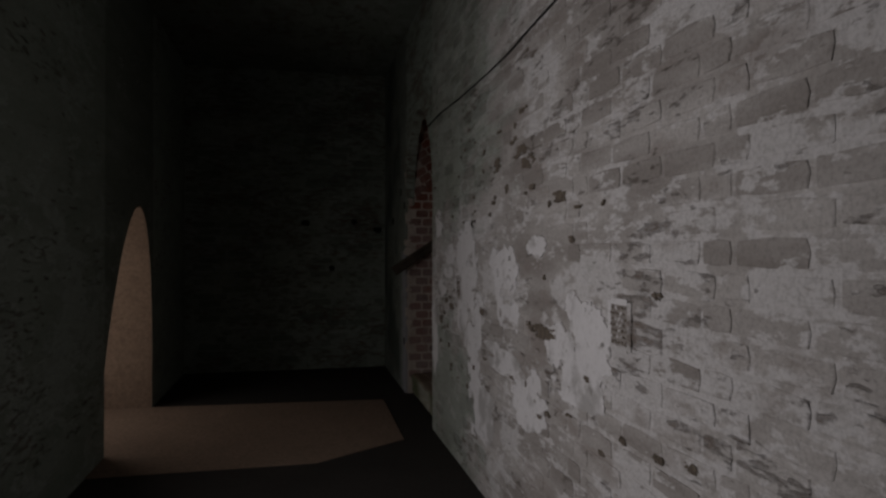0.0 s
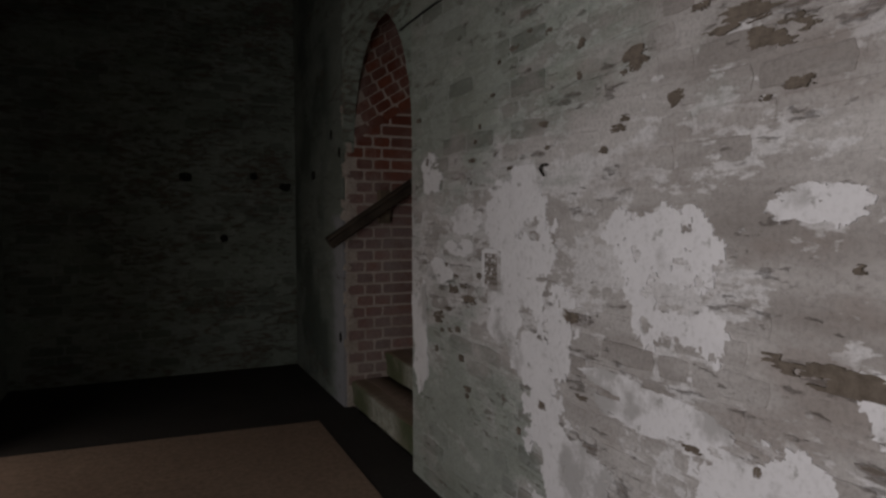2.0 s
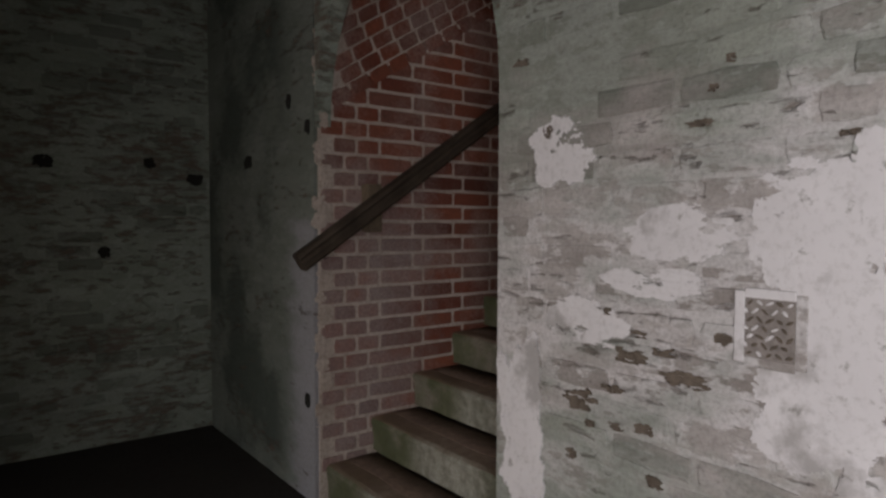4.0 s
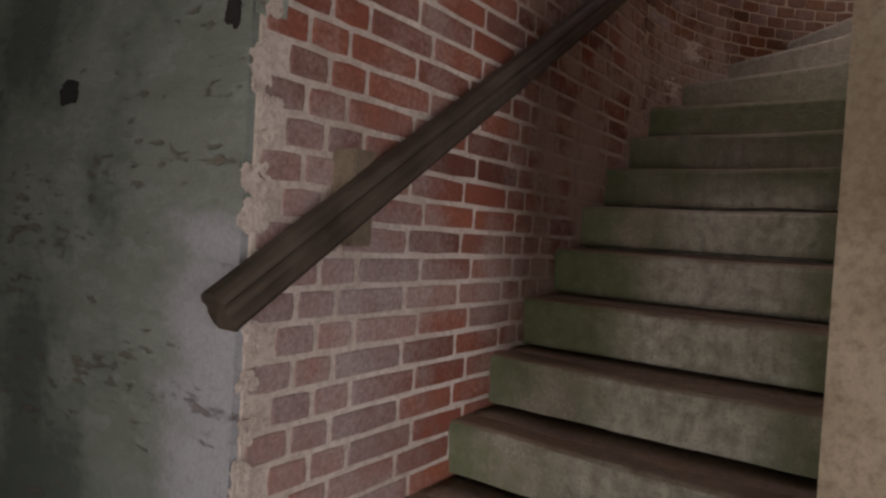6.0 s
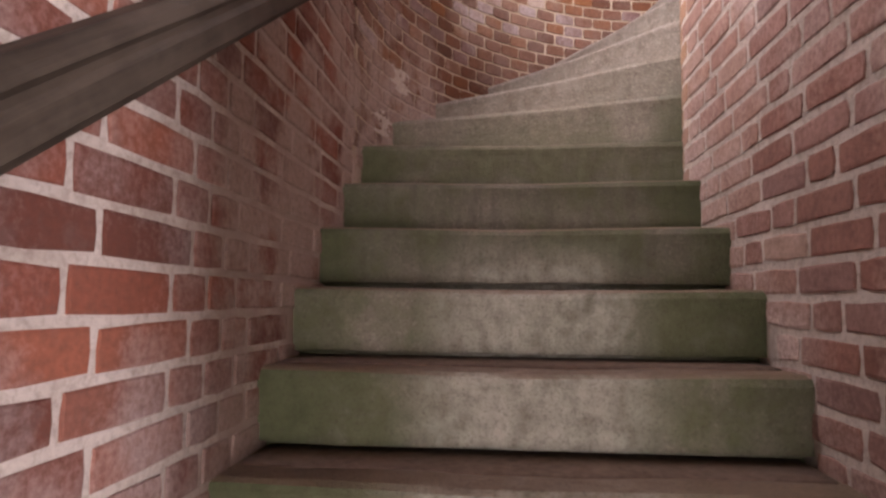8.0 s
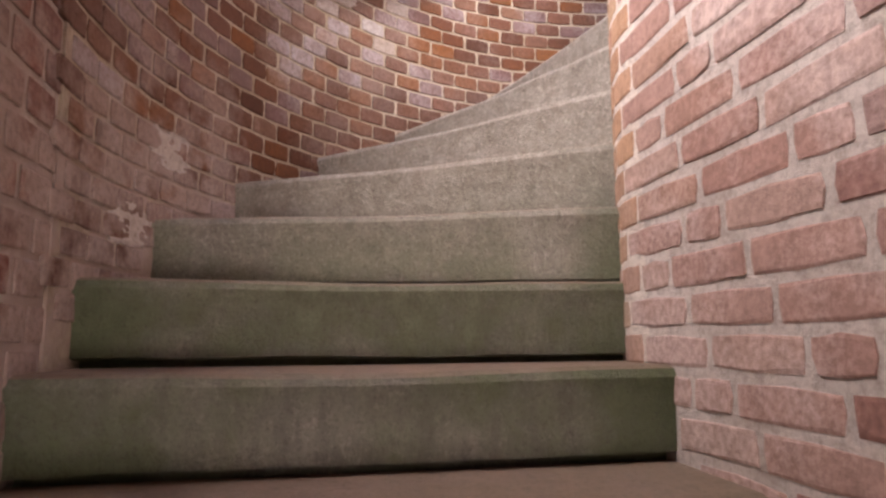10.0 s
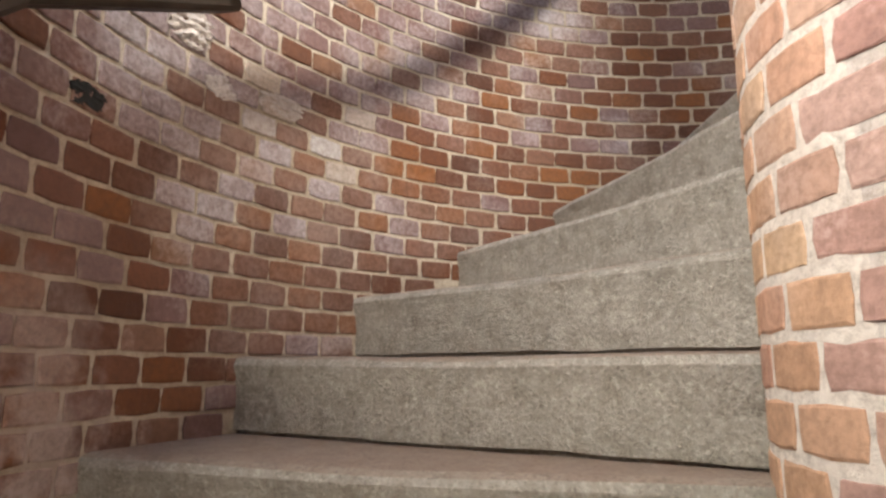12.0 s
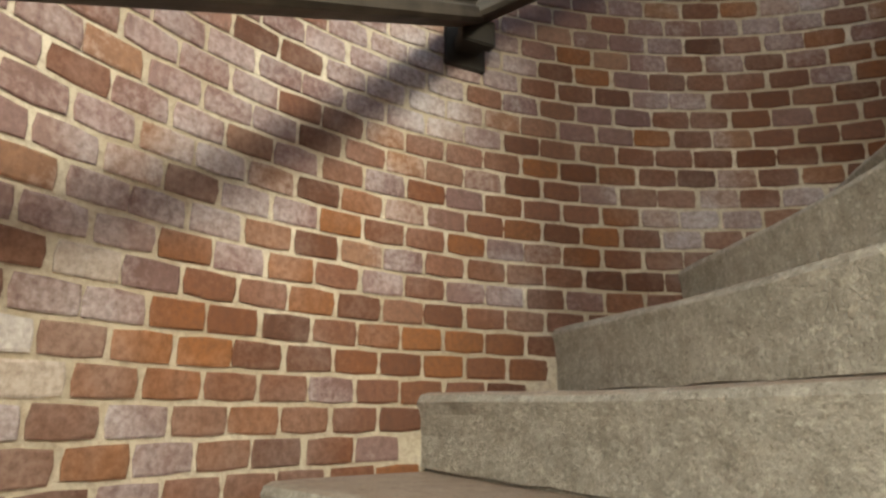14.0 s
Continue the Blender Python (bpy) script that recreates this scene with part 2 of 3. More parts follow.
def plain(name, colour, rough, metal=0.0):
    m, nt, b = material(name, rough)
    b.inputs["Metallic"].default_value = metal
    g = grain(nt, position(nt), 60, 5)
    nt.links.new(mixed(nt, g, tuple(c * 0.7 for c in colour), tuple(c * 1.3 for c in colour)), b.inputs["Base Color"])
    return m


iron = plain("black_iron", (0.03, 0.025, 0.02), 0.6, 0.4)
hole_shade = plain("hole_shade", (0.018, 0.017, 0.015), 0.95)
rubber = plain("black_cable", (0.02, 0.02, 0.02), 0.5)
pale_root = plain("pale_root", (0.55, 0.5, 0.42), 0.8)


def stone_material():
    m, nt, b = material("step_stone", 0.85)
    pos = position(nt)
    sep = nt.nodes.new("ShaderNodeSeparateXYZ")
    nt.links.new(pos, sep.inputs[0])
    fine, mid, big = grain(nt, pos, 130, 5, 0.7), grain(nt, pos, 22, 6, 0.65), grain(nt, pos, 3.2, 4)
    run = nt.nodes.new("ShaderNodeMapping")
    run.inputs["Scale"].default_value = (1, 1, 0.22)
    nt.links.new(pos, run.inputs[0])
    streak = grain(nt, run.outputs[0], 26, 5, 0.65)
    both = calc(nt, "ADD", calc(nt, "MULTIPLY", mid, 0.68), calc(nt, "MULTIPLY", streak, 0.32))
    col = mixed(nt, ramp(nt, both, [(0.32, 0.0), (0.68, 1.0)]), (0.22, 0.195, 0.16), (0.41, 0.37, 0.315))
    col = mixed(nt, ramp(nt, grain(nt, pos, 85, 4, 0.65), [(0.53, 0.0), (0.64, 0.45)]), col, (0.56, 0.51, 0.43))
    moss = calc(nt, "MULTIPLY", ramp(nt, calc(nt, "ADD", calc(nt, "MULTIPLY", big, 0.65), calc(nt, "MULTIPLY", both, 0.35)), [(0.36, 0.0), (0.54, 0.92)]),
                span(nt, sep.outputs[2], 2.4, 1.8))
    col = mixed(nt, moss, col, mixed(nt, mid, (0.06, 0.072, 0.033), (0.165, 0.178, 0.098)))
    # darker towards the head of the flight: its dimness painted into the stone
    head_dim = calc(nt, "MULTIPLY", span(nt, sep.outputs[2], 1.42, 1.5), span(nt, sep.outputs[2], 2.05, 1.85))
    head_dim = calc(nt, "MULTIPLY", head_dim, ramp(nt, calc(nt, "ADD", calc(nt, "MULTIPLY", big, 0.5), calc(nt, "MULTIPLY", streak, 0.5)), [(0.38, 0.6), (0.60, 0.15)]))
    col = mixed(nt, head_dim, col, mixed(nt, mid, (0.045, 0.048, 0.034), (0.10, 0.10, 0.075)))
    # pale middle, rubbed bare by feet; its brightness also paints in falling light
    rubbed_lit = calc(nt, "MULTIPLY", span(nt, sep.outputs[1], -0.2, -0.5), span(nt, sep.outputs[1], -1.0, -0.7))
    rubbed_lit = calc(nt, "MULTIPLY", calc(nt, "ADD", rubbed_lit, calc(nt, "SUBTRACT", big, 0.75)), span(nt, sep.outputs[2], 1.62, 1.42))
    col = mixed(nt, ramp(nt, rubbed_lit, [(-0.05, 0.0), (0.65, 0.66)]), col, mixed(nt, ramp(nt, both, [(0.38, 0.0), (0.62, 1.0)]), (0.28, 0.275, 0.225), (0.64, 0.62, 0.55)))
    # growth and grime left at the ends of the lower steps, where nobody treads
    ends = calc(nt, "ADD", span(nt, sep.outputs[1], -0.42, 0.05), span(nt, sep.outputs[1], -0.75, -1.2))
    ends = calc(nt, "ADD", ends, calc(nt, "MULTIPLY", calc(nt, "SUBTRACT", big, 0.5), 1.4))
    ends = calc(nt, "MULTIPLY", ramp(nt, ends, [(0.35, 0.0), (1.0, 0.6)]), span(nt, sep.outputs[2], 2.5, 1.9))
    col = mixed(nt, ends, col, mixed(nt, mid, (0.045, 0.06, 0.025), (0.12, 0.14, 0.07)))
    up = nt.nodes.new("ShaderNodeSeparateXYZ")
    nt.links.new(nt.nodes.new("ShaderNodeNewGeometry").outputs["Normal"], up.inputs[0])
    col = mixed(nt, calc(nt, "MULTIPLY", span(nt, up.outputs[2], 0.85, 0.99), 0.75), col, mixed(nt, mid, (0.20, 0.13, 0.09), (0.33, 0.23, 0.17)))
    col = mixed(nt, ramp(nt, fine, [(0.28, 0.55), (0.5, 0.0)]), col, (0.07, 0.06, 0.045))
    nt.links.new(col, b.inputs["Base Color"])
    bumped(nt, b, calc(nt, "ADD", fine, calc(nt, "MULTIPLY", both, 2.0)), 0.8, 0.010)
    return m


step_stone = stone_material()


def ground_material(name, a, c):
    m, nt, b = material(name, 0.95)
    pos = position(nt)
    f, g = grain(nt, pos, 40, 8, 0.7), grain(nt, pos, 3, 5)
    col = mixed(nt, g, a, c)
    col = mixed(nt, ramp(nt, f, [(0.3, 0.6), (0.6, 0.0)]), col, tuple(v * 0.4 for v in a))
    nt.links.new(col, b.inputs["Base Color"])
    bumped(nt, b, f, 0.6, 0.01)
    return m


def wood_material():
    m, nt, b = material("old_wood", 0.6)
    co = nt.nodes.new("ShaderNodeTexCoord").outputs["Object"]
    mp = nt.nodes.new("ShaderNodeMapping")
    mp.inputs["Scale"].default_value = (2, 40, 40)
    nt.links.new(co, mp.inputs[0])
    g, f = grain(nt, mp.outputs[0], 1.5, 6, 0.65), grain(nt, co, 8, 5)
    col = mixed(nt, ramp(nt, g, [(0.3, 0.0), (0.7, 1.0)]), (0.015, 0.012, 0.009), (0.055, 0.041, 0.030))
    col = mixed(nt, ramp(nt, f, [(0.4, 0.0), (0.7, 0.5)]), col, (0.105, 0.082, 0.062))
    nt.links.new(col, b.inputs["Base Color"])
    bumped(nt, b, g, 0.4, 0.004)
    return m


old_wood = wood_material()
bare_brick = ground_material("bare_brick", (0.10, 0.08, 0.06), (0.25, 0.205, 0.17))
scored = ground_material("scored_plaster", (0.24, 0.21, 0.19), (0.38, 0.35, 0.33))
grey_wood = ground_material("grey_wood", (0.13, 0.10, 0.07), (0.22, 0.175, 0.125))


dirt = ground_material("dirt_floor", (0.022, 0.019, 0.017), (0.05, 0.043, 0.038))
tread_shade = ground_material("tread_shade", (0.11, 0.075, 0.057), (0.21, 0.15, 0.115))
slab = ground_material("pale_tan", (0.22, 0.15, 0.11), (0.32, 0.23, 0.17))

# ---- building helpers ----


def mesh_of(bm, name, mat, smooth=False):
    me = bpy.data.meshes.new(name)
    bmesh.ops.recalc_face_normals(bm, faces=bm.faces[:])
    bm.to_mesh(me)
    bm.free()
    me.materials.append(mat)
    if smooth:
        me.polygons.foreach_set("use_smooth", [True] * len(me.polygons))
    return me


def part(name, bm, mat, parent=None, label="", smooth=False):
    ob = new(name, mesh_of(bm, name, mat, smooth))
    ob.parent = parent
    return tagged(ob, label)


def box(bm, x0, x1, y0, y1, z0, z1):
    v = [bm.verts.new((x, y, z)) for z in (z0, z1) for x, y in ((x0, y0), (x1, y0), (x1, y1), (x0, y1))]
    for f in ((3, 2, 1, 0), (4, 5, 6, 7), (0, 1, 5, 4), (1, 2, 6, 5), (2, 3, 7, 6), (3, 0, 4, 7)):
        bm.faces.new([v[i] for i in f])


def prism(bm, outline, axis, lo, hi):
    """A flat outline pushed from lo to hi along an axis."""
    def at(p, d):
        return {"x": (d, p[0], p[1]), "y": (p[0], d, p[1]), "z": (p[0], p[1], d)}[axis]
    a = [bm.verts.new(at(p, lo)) for p in outline]
    b = [bm.verts.new(at(p, hi)) for p in outline]
    bm.faces.new(a)
    bm.faces.new(b[::-1])
    for i in range(len(a)):
        j = (i + 1) % len(a)
        bm.faces.new((a[i], b[i], b[j], a[j]))


def structure(name, bm, mat, label, category="wall"):
    return tagged(part(name, bm, mat), label, category, kind="structure")


rng = random.Random(4)


def brick_mesh(name, w, h, mat, proud=0.003, rough=0.005, bend=0.0):
    """One brick's visible part, with broken, rounded arrises. x along the wall, z up, -y out of the wall."""
    bm = bmesh.new()
    rings = []
    e = 0.004
    for depth, inset in ((0.03, 0.0), (-proud + 0.0018, 0.0), (-proud, e)):
        ring = []
        for sx, sz in ((-1, -1), (0, -1), (1, -1), (1, 0), (1, 1), (0, 1), (-1, 1), (-1, 0)):
            k = 1.0 if sx and sz else 0.35
            jx, jz = (rng.uniform(-rough, rough * 0.3) * k for _ in "ab")
            cut = e * 0.6 if sx and sz else 0
            x, z = sx * (w / 2 - inset - cut + jx), sz * (h / 2 - inset - cut * 0.6 + jz)
            ring.append(bm.verts.new((x, depth + bend * x * x, z)))
        rings.append(ring)
    for a, b in zip(rings, rings[1:]):
        for i in range(8):
            j = (i + 1) % 8
            bm.faces.new((a[i], a[j], b[j], b[i]))
    f = rings[2]
    bm.faces.new((f[0], f[1], f[5], f[6], f[7]))
    bm.faces.new((f[1], f[2], f[3], f[4], f[5]))
    return mesh_of(bm, name, mat)


class Bricks:
    """Lays bricks on a wall: the nearer ones as parts, the rest joined."""

    def __init__(self, wall, styles, sizes, h, most=290, proud=0.001, rough=0.0035, bend=0.0):
        self.wall, self.styles, self.most = wall, styles, most
        self.meshes = {(w, k): [brick_mesh("brick", w, h, near, proud, rough, bend) for _ in range(7)] for w in sizes for k, (near, _) in enumerate(styles)}
        self.spots = []

    def lay(self, w, m, rank, style=0):
        self.spots.append((rank, w, m, style))

    def finish(self, label):
        self.spots.sort(key=lambda s: s[0])
        verts, faces, kinds = [], [], []
        for i, (_, w, m, style) in enumerate(self.spots):
            me = rng.choice(self.meshes[w, style])
            m = m @ Matrix.Translation((0, rng.uniform(-0.001, 0.001), 0)) @ Matrix.Rotation(rng.uniform(-0.015, 0.015), 4, "Y")
            if i < self.most:
                ob = new("brick", me)
                ob.parent = self.wall
                ob.matrix_basis = m
            else:
                at = len(verts)
                verts += [tuple(m @ v.co) for v in me.vertices]
                faces += [[at + k for k in p.vertices] for p in me.polygons]
                kinds += [style] * len(me.polygons)
        if verts:
            me = bpy.data.meshes.new("bricks")
            me.from_pydata(verts, [], faces)
            for _, far in self.styles:
                me.materials.append(far)
            me.polygons.foreach_set("material_index", kinds)
            ob = new("bricks", me)
            ob.parent = self.wall
            tagged(ob, label, kind="stuff")


# ---- plan ----
RISE = 0.18
NOSE_X = [0.0, 0.24, 0.485, 0.735, 0.95, 1.16, 1.385, 1.61, 1.84, 2.10, 2.32]
CX, CY, RO = 2.222, -1.547, 1.54   # round tower wall
NX, NY, RN = 2.24, -1.51, 0.355    # round newel
RIGHT_Y = -1.155                   # right wall of the straight flight
FACE_X = -0.05                     # the room's wall with the stair opening
ANGLES = [74.1, 60.3, 45.4, 30.6, 16.2, 1.7, -12.9]
ANGLES += [-12.9 - 14.5 * i for i in range(1, 7)]


def on_tower(a, z, r=RO):
    a = radians(a)
    return Vector((CX + r * math.cos(a), CY + r * math.sin(a), z))


def nose_line(k):
    """Inner and outer end of the nose of step k, counted from 1."""
    if k <= len(NOSE_X):
        x = NOSE_X[k - 1]
        return Vector((x, RIGHT_Y - 0.03, 0)), Vector((x, 0.03, 0))
    a = radians(ANGLES[k - len(NOSE_X) - 1])
    d = Vector((math.cos(a), math.sin(a), 0))
    return Vector((NX, NY, 0)) + d * (RN - 0.03), Vector((CX, CY, 0)) + d * (RO + 0.03)


LAST_STEP = len(NOSE_X) + len(ANGLES) - 1


def step_height(x):
    """Top of the straight flight's step at x."""
    return RISE * sum(1 for n in NOSE_X if n <= x)


def tower_step_height(a):
    return RISE * (len(NOSE_X) + sum(1 for b in ANGLES if b >= a))


# ---- the room ----
bm = bmesh.new()
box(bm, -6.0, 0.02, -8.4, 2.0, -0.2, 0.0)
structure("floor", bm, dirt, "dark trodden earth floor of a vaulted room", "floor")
# thin raised patch, paler and browner than the floor around it
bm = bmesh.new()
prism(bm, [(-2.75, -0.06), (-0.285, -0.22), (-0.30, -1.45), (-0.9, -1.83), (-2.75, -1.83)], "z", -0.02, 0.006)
structure("floor_patch", bm, slab, "pale brown raised patch of floor in front of the stair opening", "floor")


def arch_points(y0, y1, spring, top, n=18, lean=0.0):
    """Half-ellipse from (y0, spring) over the crown to (y1, spring); lean moves the crown towards y1."""
    a = (y1 - y0) / 2
    return [(y0 + 2 * a * ((1 - math.cos(math.pi * i / n)) / 2) ** (1 - lean), spring + (top - spring) * math.sin(math.pi * i / n)) for i in range(n + 1)]


DOOR0, DOOR1, SPRING, CROWN = -1.215, 0.0, 1.72, 2.47
TOP = 3.3
# wall with the stair opening
bm = bmesh.new()
box(bm, FACE_X, 0.25, -8.4, DOOR0, -0.1, TOP)
wall_near = structure("wall_east", bm, limewash_joint, "flaking limewashed brick wall in white, grey and green")
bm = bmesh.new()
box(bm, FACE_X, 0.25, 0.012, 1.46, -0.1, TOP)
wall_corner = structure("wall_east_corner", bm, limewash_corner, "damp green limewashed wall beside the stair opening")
bm = bmesh.new()
arch = arch_points(DOOR0, DOOR1, SPRING, CROWN)
prism(bm, [(DOOR0, TOP), *arch, (DOOR1, TOP)], "x", FACE_X, 0.03)
structure("wall_over_opening", bm, limewash_damp, "dark damp wall over the arched stair opening")
# far wall, with relief of brick under old paint
bm = bmesh.new()
box(bm, -6.0, FACE_X, 1.46, 1.9, -0.1, TOP)
wall_far = structure("wall_north", bm, limewash_damp, "dark damp brick wall with remains of limewash")
# wall with the side door
D0, D1, DS, DT = -1.45, -0.08, 0.55, 1.66
bm = bmesh.new()
box(bm, -2.75, -2.2, D1, 1.46, -0.1, TOP)
structure("wall_west_end", bm, limewash_west, "dark damp wall beside the side doorway")
bm = bmesh.new()
ring = [(D0, 0.0), *arch_points(D0, D1, DS, DT, 18, 0.42), (D1, 0.0)]
mid = (D0 + D1) / 2
lining = [[bm.verts.new((x, mid + (y - mid) * k, z * (1.0 if z == 0 else k))) for y, z in ring] for x, k in ((-2.74, 1.001), (-2.203, 1.001), (-2.203, 0.99), (-2.74, 0.99))]
for a, b in zip(lining, lining[1:] + lining[:1]):
    for i in range(len(ring) - 1):
        bm.faces.new((a[i], a[i + 1], b[i + 1], b[i]))
structure("door_1", bm, slab, "tan plastered reveal of the side doorway", "door reveal")
bm = bmesh.new()
box(bm, -2.75, -2.2, -3.35, D0, -0.1, TOP)
structure("wall_west", bm, limewash_west, "green damp limewashed wall beside the side doorway")
bm = bmesh.new()
prism(bm, [(D0, TOP), *arch_points(D0, D1, DS, DT, 18, 0.42), (D1, TOP)], "x", -2.75, -2.2)
structure("wall_over_side_door", bm, limewash_west, "green damp wall over the arched side doorway")
bm = bmesh.new()
box(bm, -2.75, -2.2, -8.4, -4.75, -0.1, TOP)
structure("wall_west_gate_side", bm, limewash_damp, "green damp limewashed wall beside the assumed gateway")
bm = bmesh.new()
box(bm, -2.75, -2.2, -4.75, -3.35, 2.6, TOP)
structure("wall_over_gate", bm, limewash_damp, "damp limewashed wall over the assumed gateway")
bm = bmesh.new()
box(bm, -2.75, 0.25, -8.7, -8.4, -0.1, TOP)
structure("wall_south", bm, limewash_damp, "damp limewashed end wall")
bm = bmesh.new()
box(bm, -6.0, 0.25, -8.7, 1.9, TOP, TOP + 0.3)
structure("ceiling", bm, limewash_damp, "dark damp ceiling of the room", "ceiling")

# ---- the stair ----


def lay_tread_shade(step, k, a0, b0, a1, b1):
    """Thin brown sheet that paints in the shade on the tread behind the bare nose."""
    top = k * RISE
    bm = bmesh.new()
    cols, last = 26, []
    for i in range(cols + 1):
        u = 0.035 + 0.93 * i / cols
        p, q = a0.lerp(b0, u), a1.lerp(b1, u)
        d = (q - p).normalized()
        rag = noise.noise(Vector((u * 7 + k * 3.1, 1.0, k))) * 0.022 + noise.noise(Vector((u * 31, 2.0, k))) * 0.007
        front, back = p + d * (0.11 + rag), q + d * 0.05
        if (back - front).dot(d) < 0.02:
            front = back - d * 0.02
        wear = 0.010 * math.exp(-((u - 0.5) / 0.25) ** 2)
        line = [bm.verts.new((v.x, v.y, z)) for v, z in ((front, top - 0.006 - wear * 0.4), (front + d * 0.006, top + 0.0035 - wear * 0.3), (back, top + 0.006), (back, top - 0.006))]
        if last:
            for n_ in range(4):
                bm.faces.new((last[n_], last[(n_ + 1) % 4], line[(n_ + 1) % 4], line[n_]))
        else:
            bm.faces.new(line)
        last = line
    bm.faces.new(last[::-1])
    part("dirt_layer", bm, tread_shade, step, "dark brown sheet painting in the shade on the back of the tread", True)


def make_step(k):
    """One worn stone step: a block with a rounded, chipped nose."""
    a0, b0 = nose_line(k)
    a1, b1 = nose_line(k + 1)
    n = 30
    top, base, low = k * RISE, (k - 1) * RISE, (k - 1) * RISE - 0.06
    bm = bmesh.new()
    rows = []
    for i in range(n + 1):
        u = i / n
        p, q = a0.lerp(b0, u), a1.lerp(b1, u)
        d = (q - p).normalized()
        wear = 0.010 * math.exp(-((u - 0.5) / 0.25) ** 2)
        j = [noise.noise(Vector((u * 9 + k * 7.3, s * 3.1, k))) * 0.006 for s in range(6)]
        gap = 1.0 if k < 12 else 0.45
        prof = [(0.06 * gap, low), (0.055 * gap, base + 0.012 * gap + j[4] * 0.4), (0.012 + j[0], base + 0.018 * gap + j[4] * 0.8), (0.012 + j[1], top - 0.10), (0.006 + j[2], top - 0.05), (0.0 + j[3], top - 0.022 - wear * 0.5),
                (0.008 + j[3], top - 0.006 - wear), (0.028, top - wear * 0.8 + j[4] * 0.3), (0.10, top - wear * 0.5 + j[5] * 0.4)]
        line = [bm.verts.new((p.x + d.x * s, p.y + d.y * s, z)) for s, z in prof]
        e = q + d * 0.04
        line += [bm.verts.new((e.x, e.y, top - 0.001)), bm.verts.new((e.x, e.y, low))]
        rows.append(line)
    m = len(rows[0])
    for a, b in zip(rows, rows[1:]):
        for i in range(m):
            bm.faces.new((a[i], a[(i + 1) % m], b[(i + 1) % m], b[i]))
    bm.faces.new(rows[0])
    bm.faces.new(rows[-1][::-1])
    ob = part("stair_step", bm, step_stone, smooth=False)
    if k <= 7:
        lay_tread_shade(ob, k, a0, b0, a1, b1)
    kind = "straight" if k < 11 else "wedge-shaped winding"
    tint = "mossy green-grey" if k < 11 else "grey-buff"
    return tagged(ob, f"{tint} worn {kind} stone stair step between brick walls", "stair step", "steps of the stair")


for k in range(1, LAST_STEP + 1):
    make_step(k)

# mortar bodies of the stair walls
bm = bmesh.new()
# the gap at x 1.46 to 2.1 is unseen, left for the added fill lamp
box(bm, FACE_X + 0.02, 1.46, 0.003, 0.4, -0.1, 4.6)
box(bm, 2.1, CX, 0.003, 0.4, -0.1, 4.6)
box(bm, 1.46, 2.1, 0.003, 0.4, -0.1, 3.2)
box(bm, 1.46, 2.1, 0.003, 0.4, 4.2, 4.6)
wall_left = structure("wall_stair_left", bm, mortar_smeared, "red brick stair wall with thick pale mortar joints")
bm = bmesh.new()
box(bm, 0.02, NX, RIGHT_Y - 0.6, RIGHT_Y - 0.003, -0.1, 4.8)
wall_rightside = structure("wall_stair_right", bm, mortar, "red brick wall on the inner side of the stair")


def ring_wall(name, cx, cy, r, thick, a0, a1, z0, z1, mat, label):
    bm = bmesh.new()
    n = max(8, int(abs(a1 - a0) / 3))
    rows = []
    for i in range(n + 1):
        a = radians(a0 + (a1 - a0) * i / n)
        rows.append([bm.verts.new((cx + q * math.cos(a), cy + q * math.sin(a), z)) for q, z in ((r, z0), (r, z1), (r + thick, z1), (r + thick, z0))])
    for a, b in zip(rows, rows[1:]):
        for i in range(4):
            bm.faces.new((a[i], a[(i + 1) % 4], b[(i + 1) % 4], b[i]))
    bm.faces.new(rows[0])
    bm.faces.new(rows[-1][::-1])
    return structure(name, bm, mat, label)


HIGH = 6.6
wall_tower = ring_wall("wall_tower", CX, CY, RO + 0.004, 0.4, 90, -196, 0.5, HIGH, mortar_warm, "curved brick tower wall in red, orange and purple bricks")
bm = bmesh.new()
bmesh.ops.create_cone(bm, cap_ends=True, segments=64, radius1=RN - 0.0005, radius2=RN - 0.0005, depth=HIGH,
                      matrix=Matrix.Translation((NX, NY, HIGH / 2)))
newel = structure("newel", bm, mortar_white, "round newel pier of orange-red brick with white joints", "pier")

# rising brick vault behind the opening
VX0, VX1, VSLOPE = 0.03, 1.15, 0.62


def vault_ring(x, grow=0.0):
    d = VSLOPE * (x - VX0)
    return [Vector((x, y, z + d)) for y, z in arch_points(DOOR0 - 0.0 - grow, DOOR1 + grow, 1.80, CROWN + 0.10 + grow, 22)]


bm = bmesh.new()
inner = [[bm.verts.new(p) for p in vault_ring(x, 0.003)] for x in (VX0, VX1)]
outer = [[bm.verts.new(p) for p in vault_ring(x, 0.35)] for x in (VX0, VX1)]
for a, b in ((inner[0], inner[1]), (outer[0], outer[1]), (inner[0], outer[0]), (inner[1], outer[1])):
    for i in range(len(a) - 1):
        bm.faces.new((a[i], a[i + 1], b[i + 1], b[i]))
for i in (0, -1):
    bm.faces.new((inner[0][i], outer[0][i], outer[1][i], inner[1][i]))
vault = structure("ceiling_stair_vault", bm, mortar, "red brick vault rising over the foot of the stair", "ceiling")

# unseen pieces added to keep the stairwell lamp off the straight flight
bm = bmesh.new()
box(bm, VX1, 1.75, RIGHT_Y, 0.0, 3.92, 4.05)
box(bm, VX1 + 0.002, VX1 + 0.12, RIGHT_Y, 0.0, 3.29, 3.918)
structure("ceiling_stair_slab", bm, mortar, "unseen plain cover added over the straight flight to block light", "ceiling")

# handrail
RAIL = [(-0.175, -0.10, 1.124), (2.16, -0.10, 2.664)]


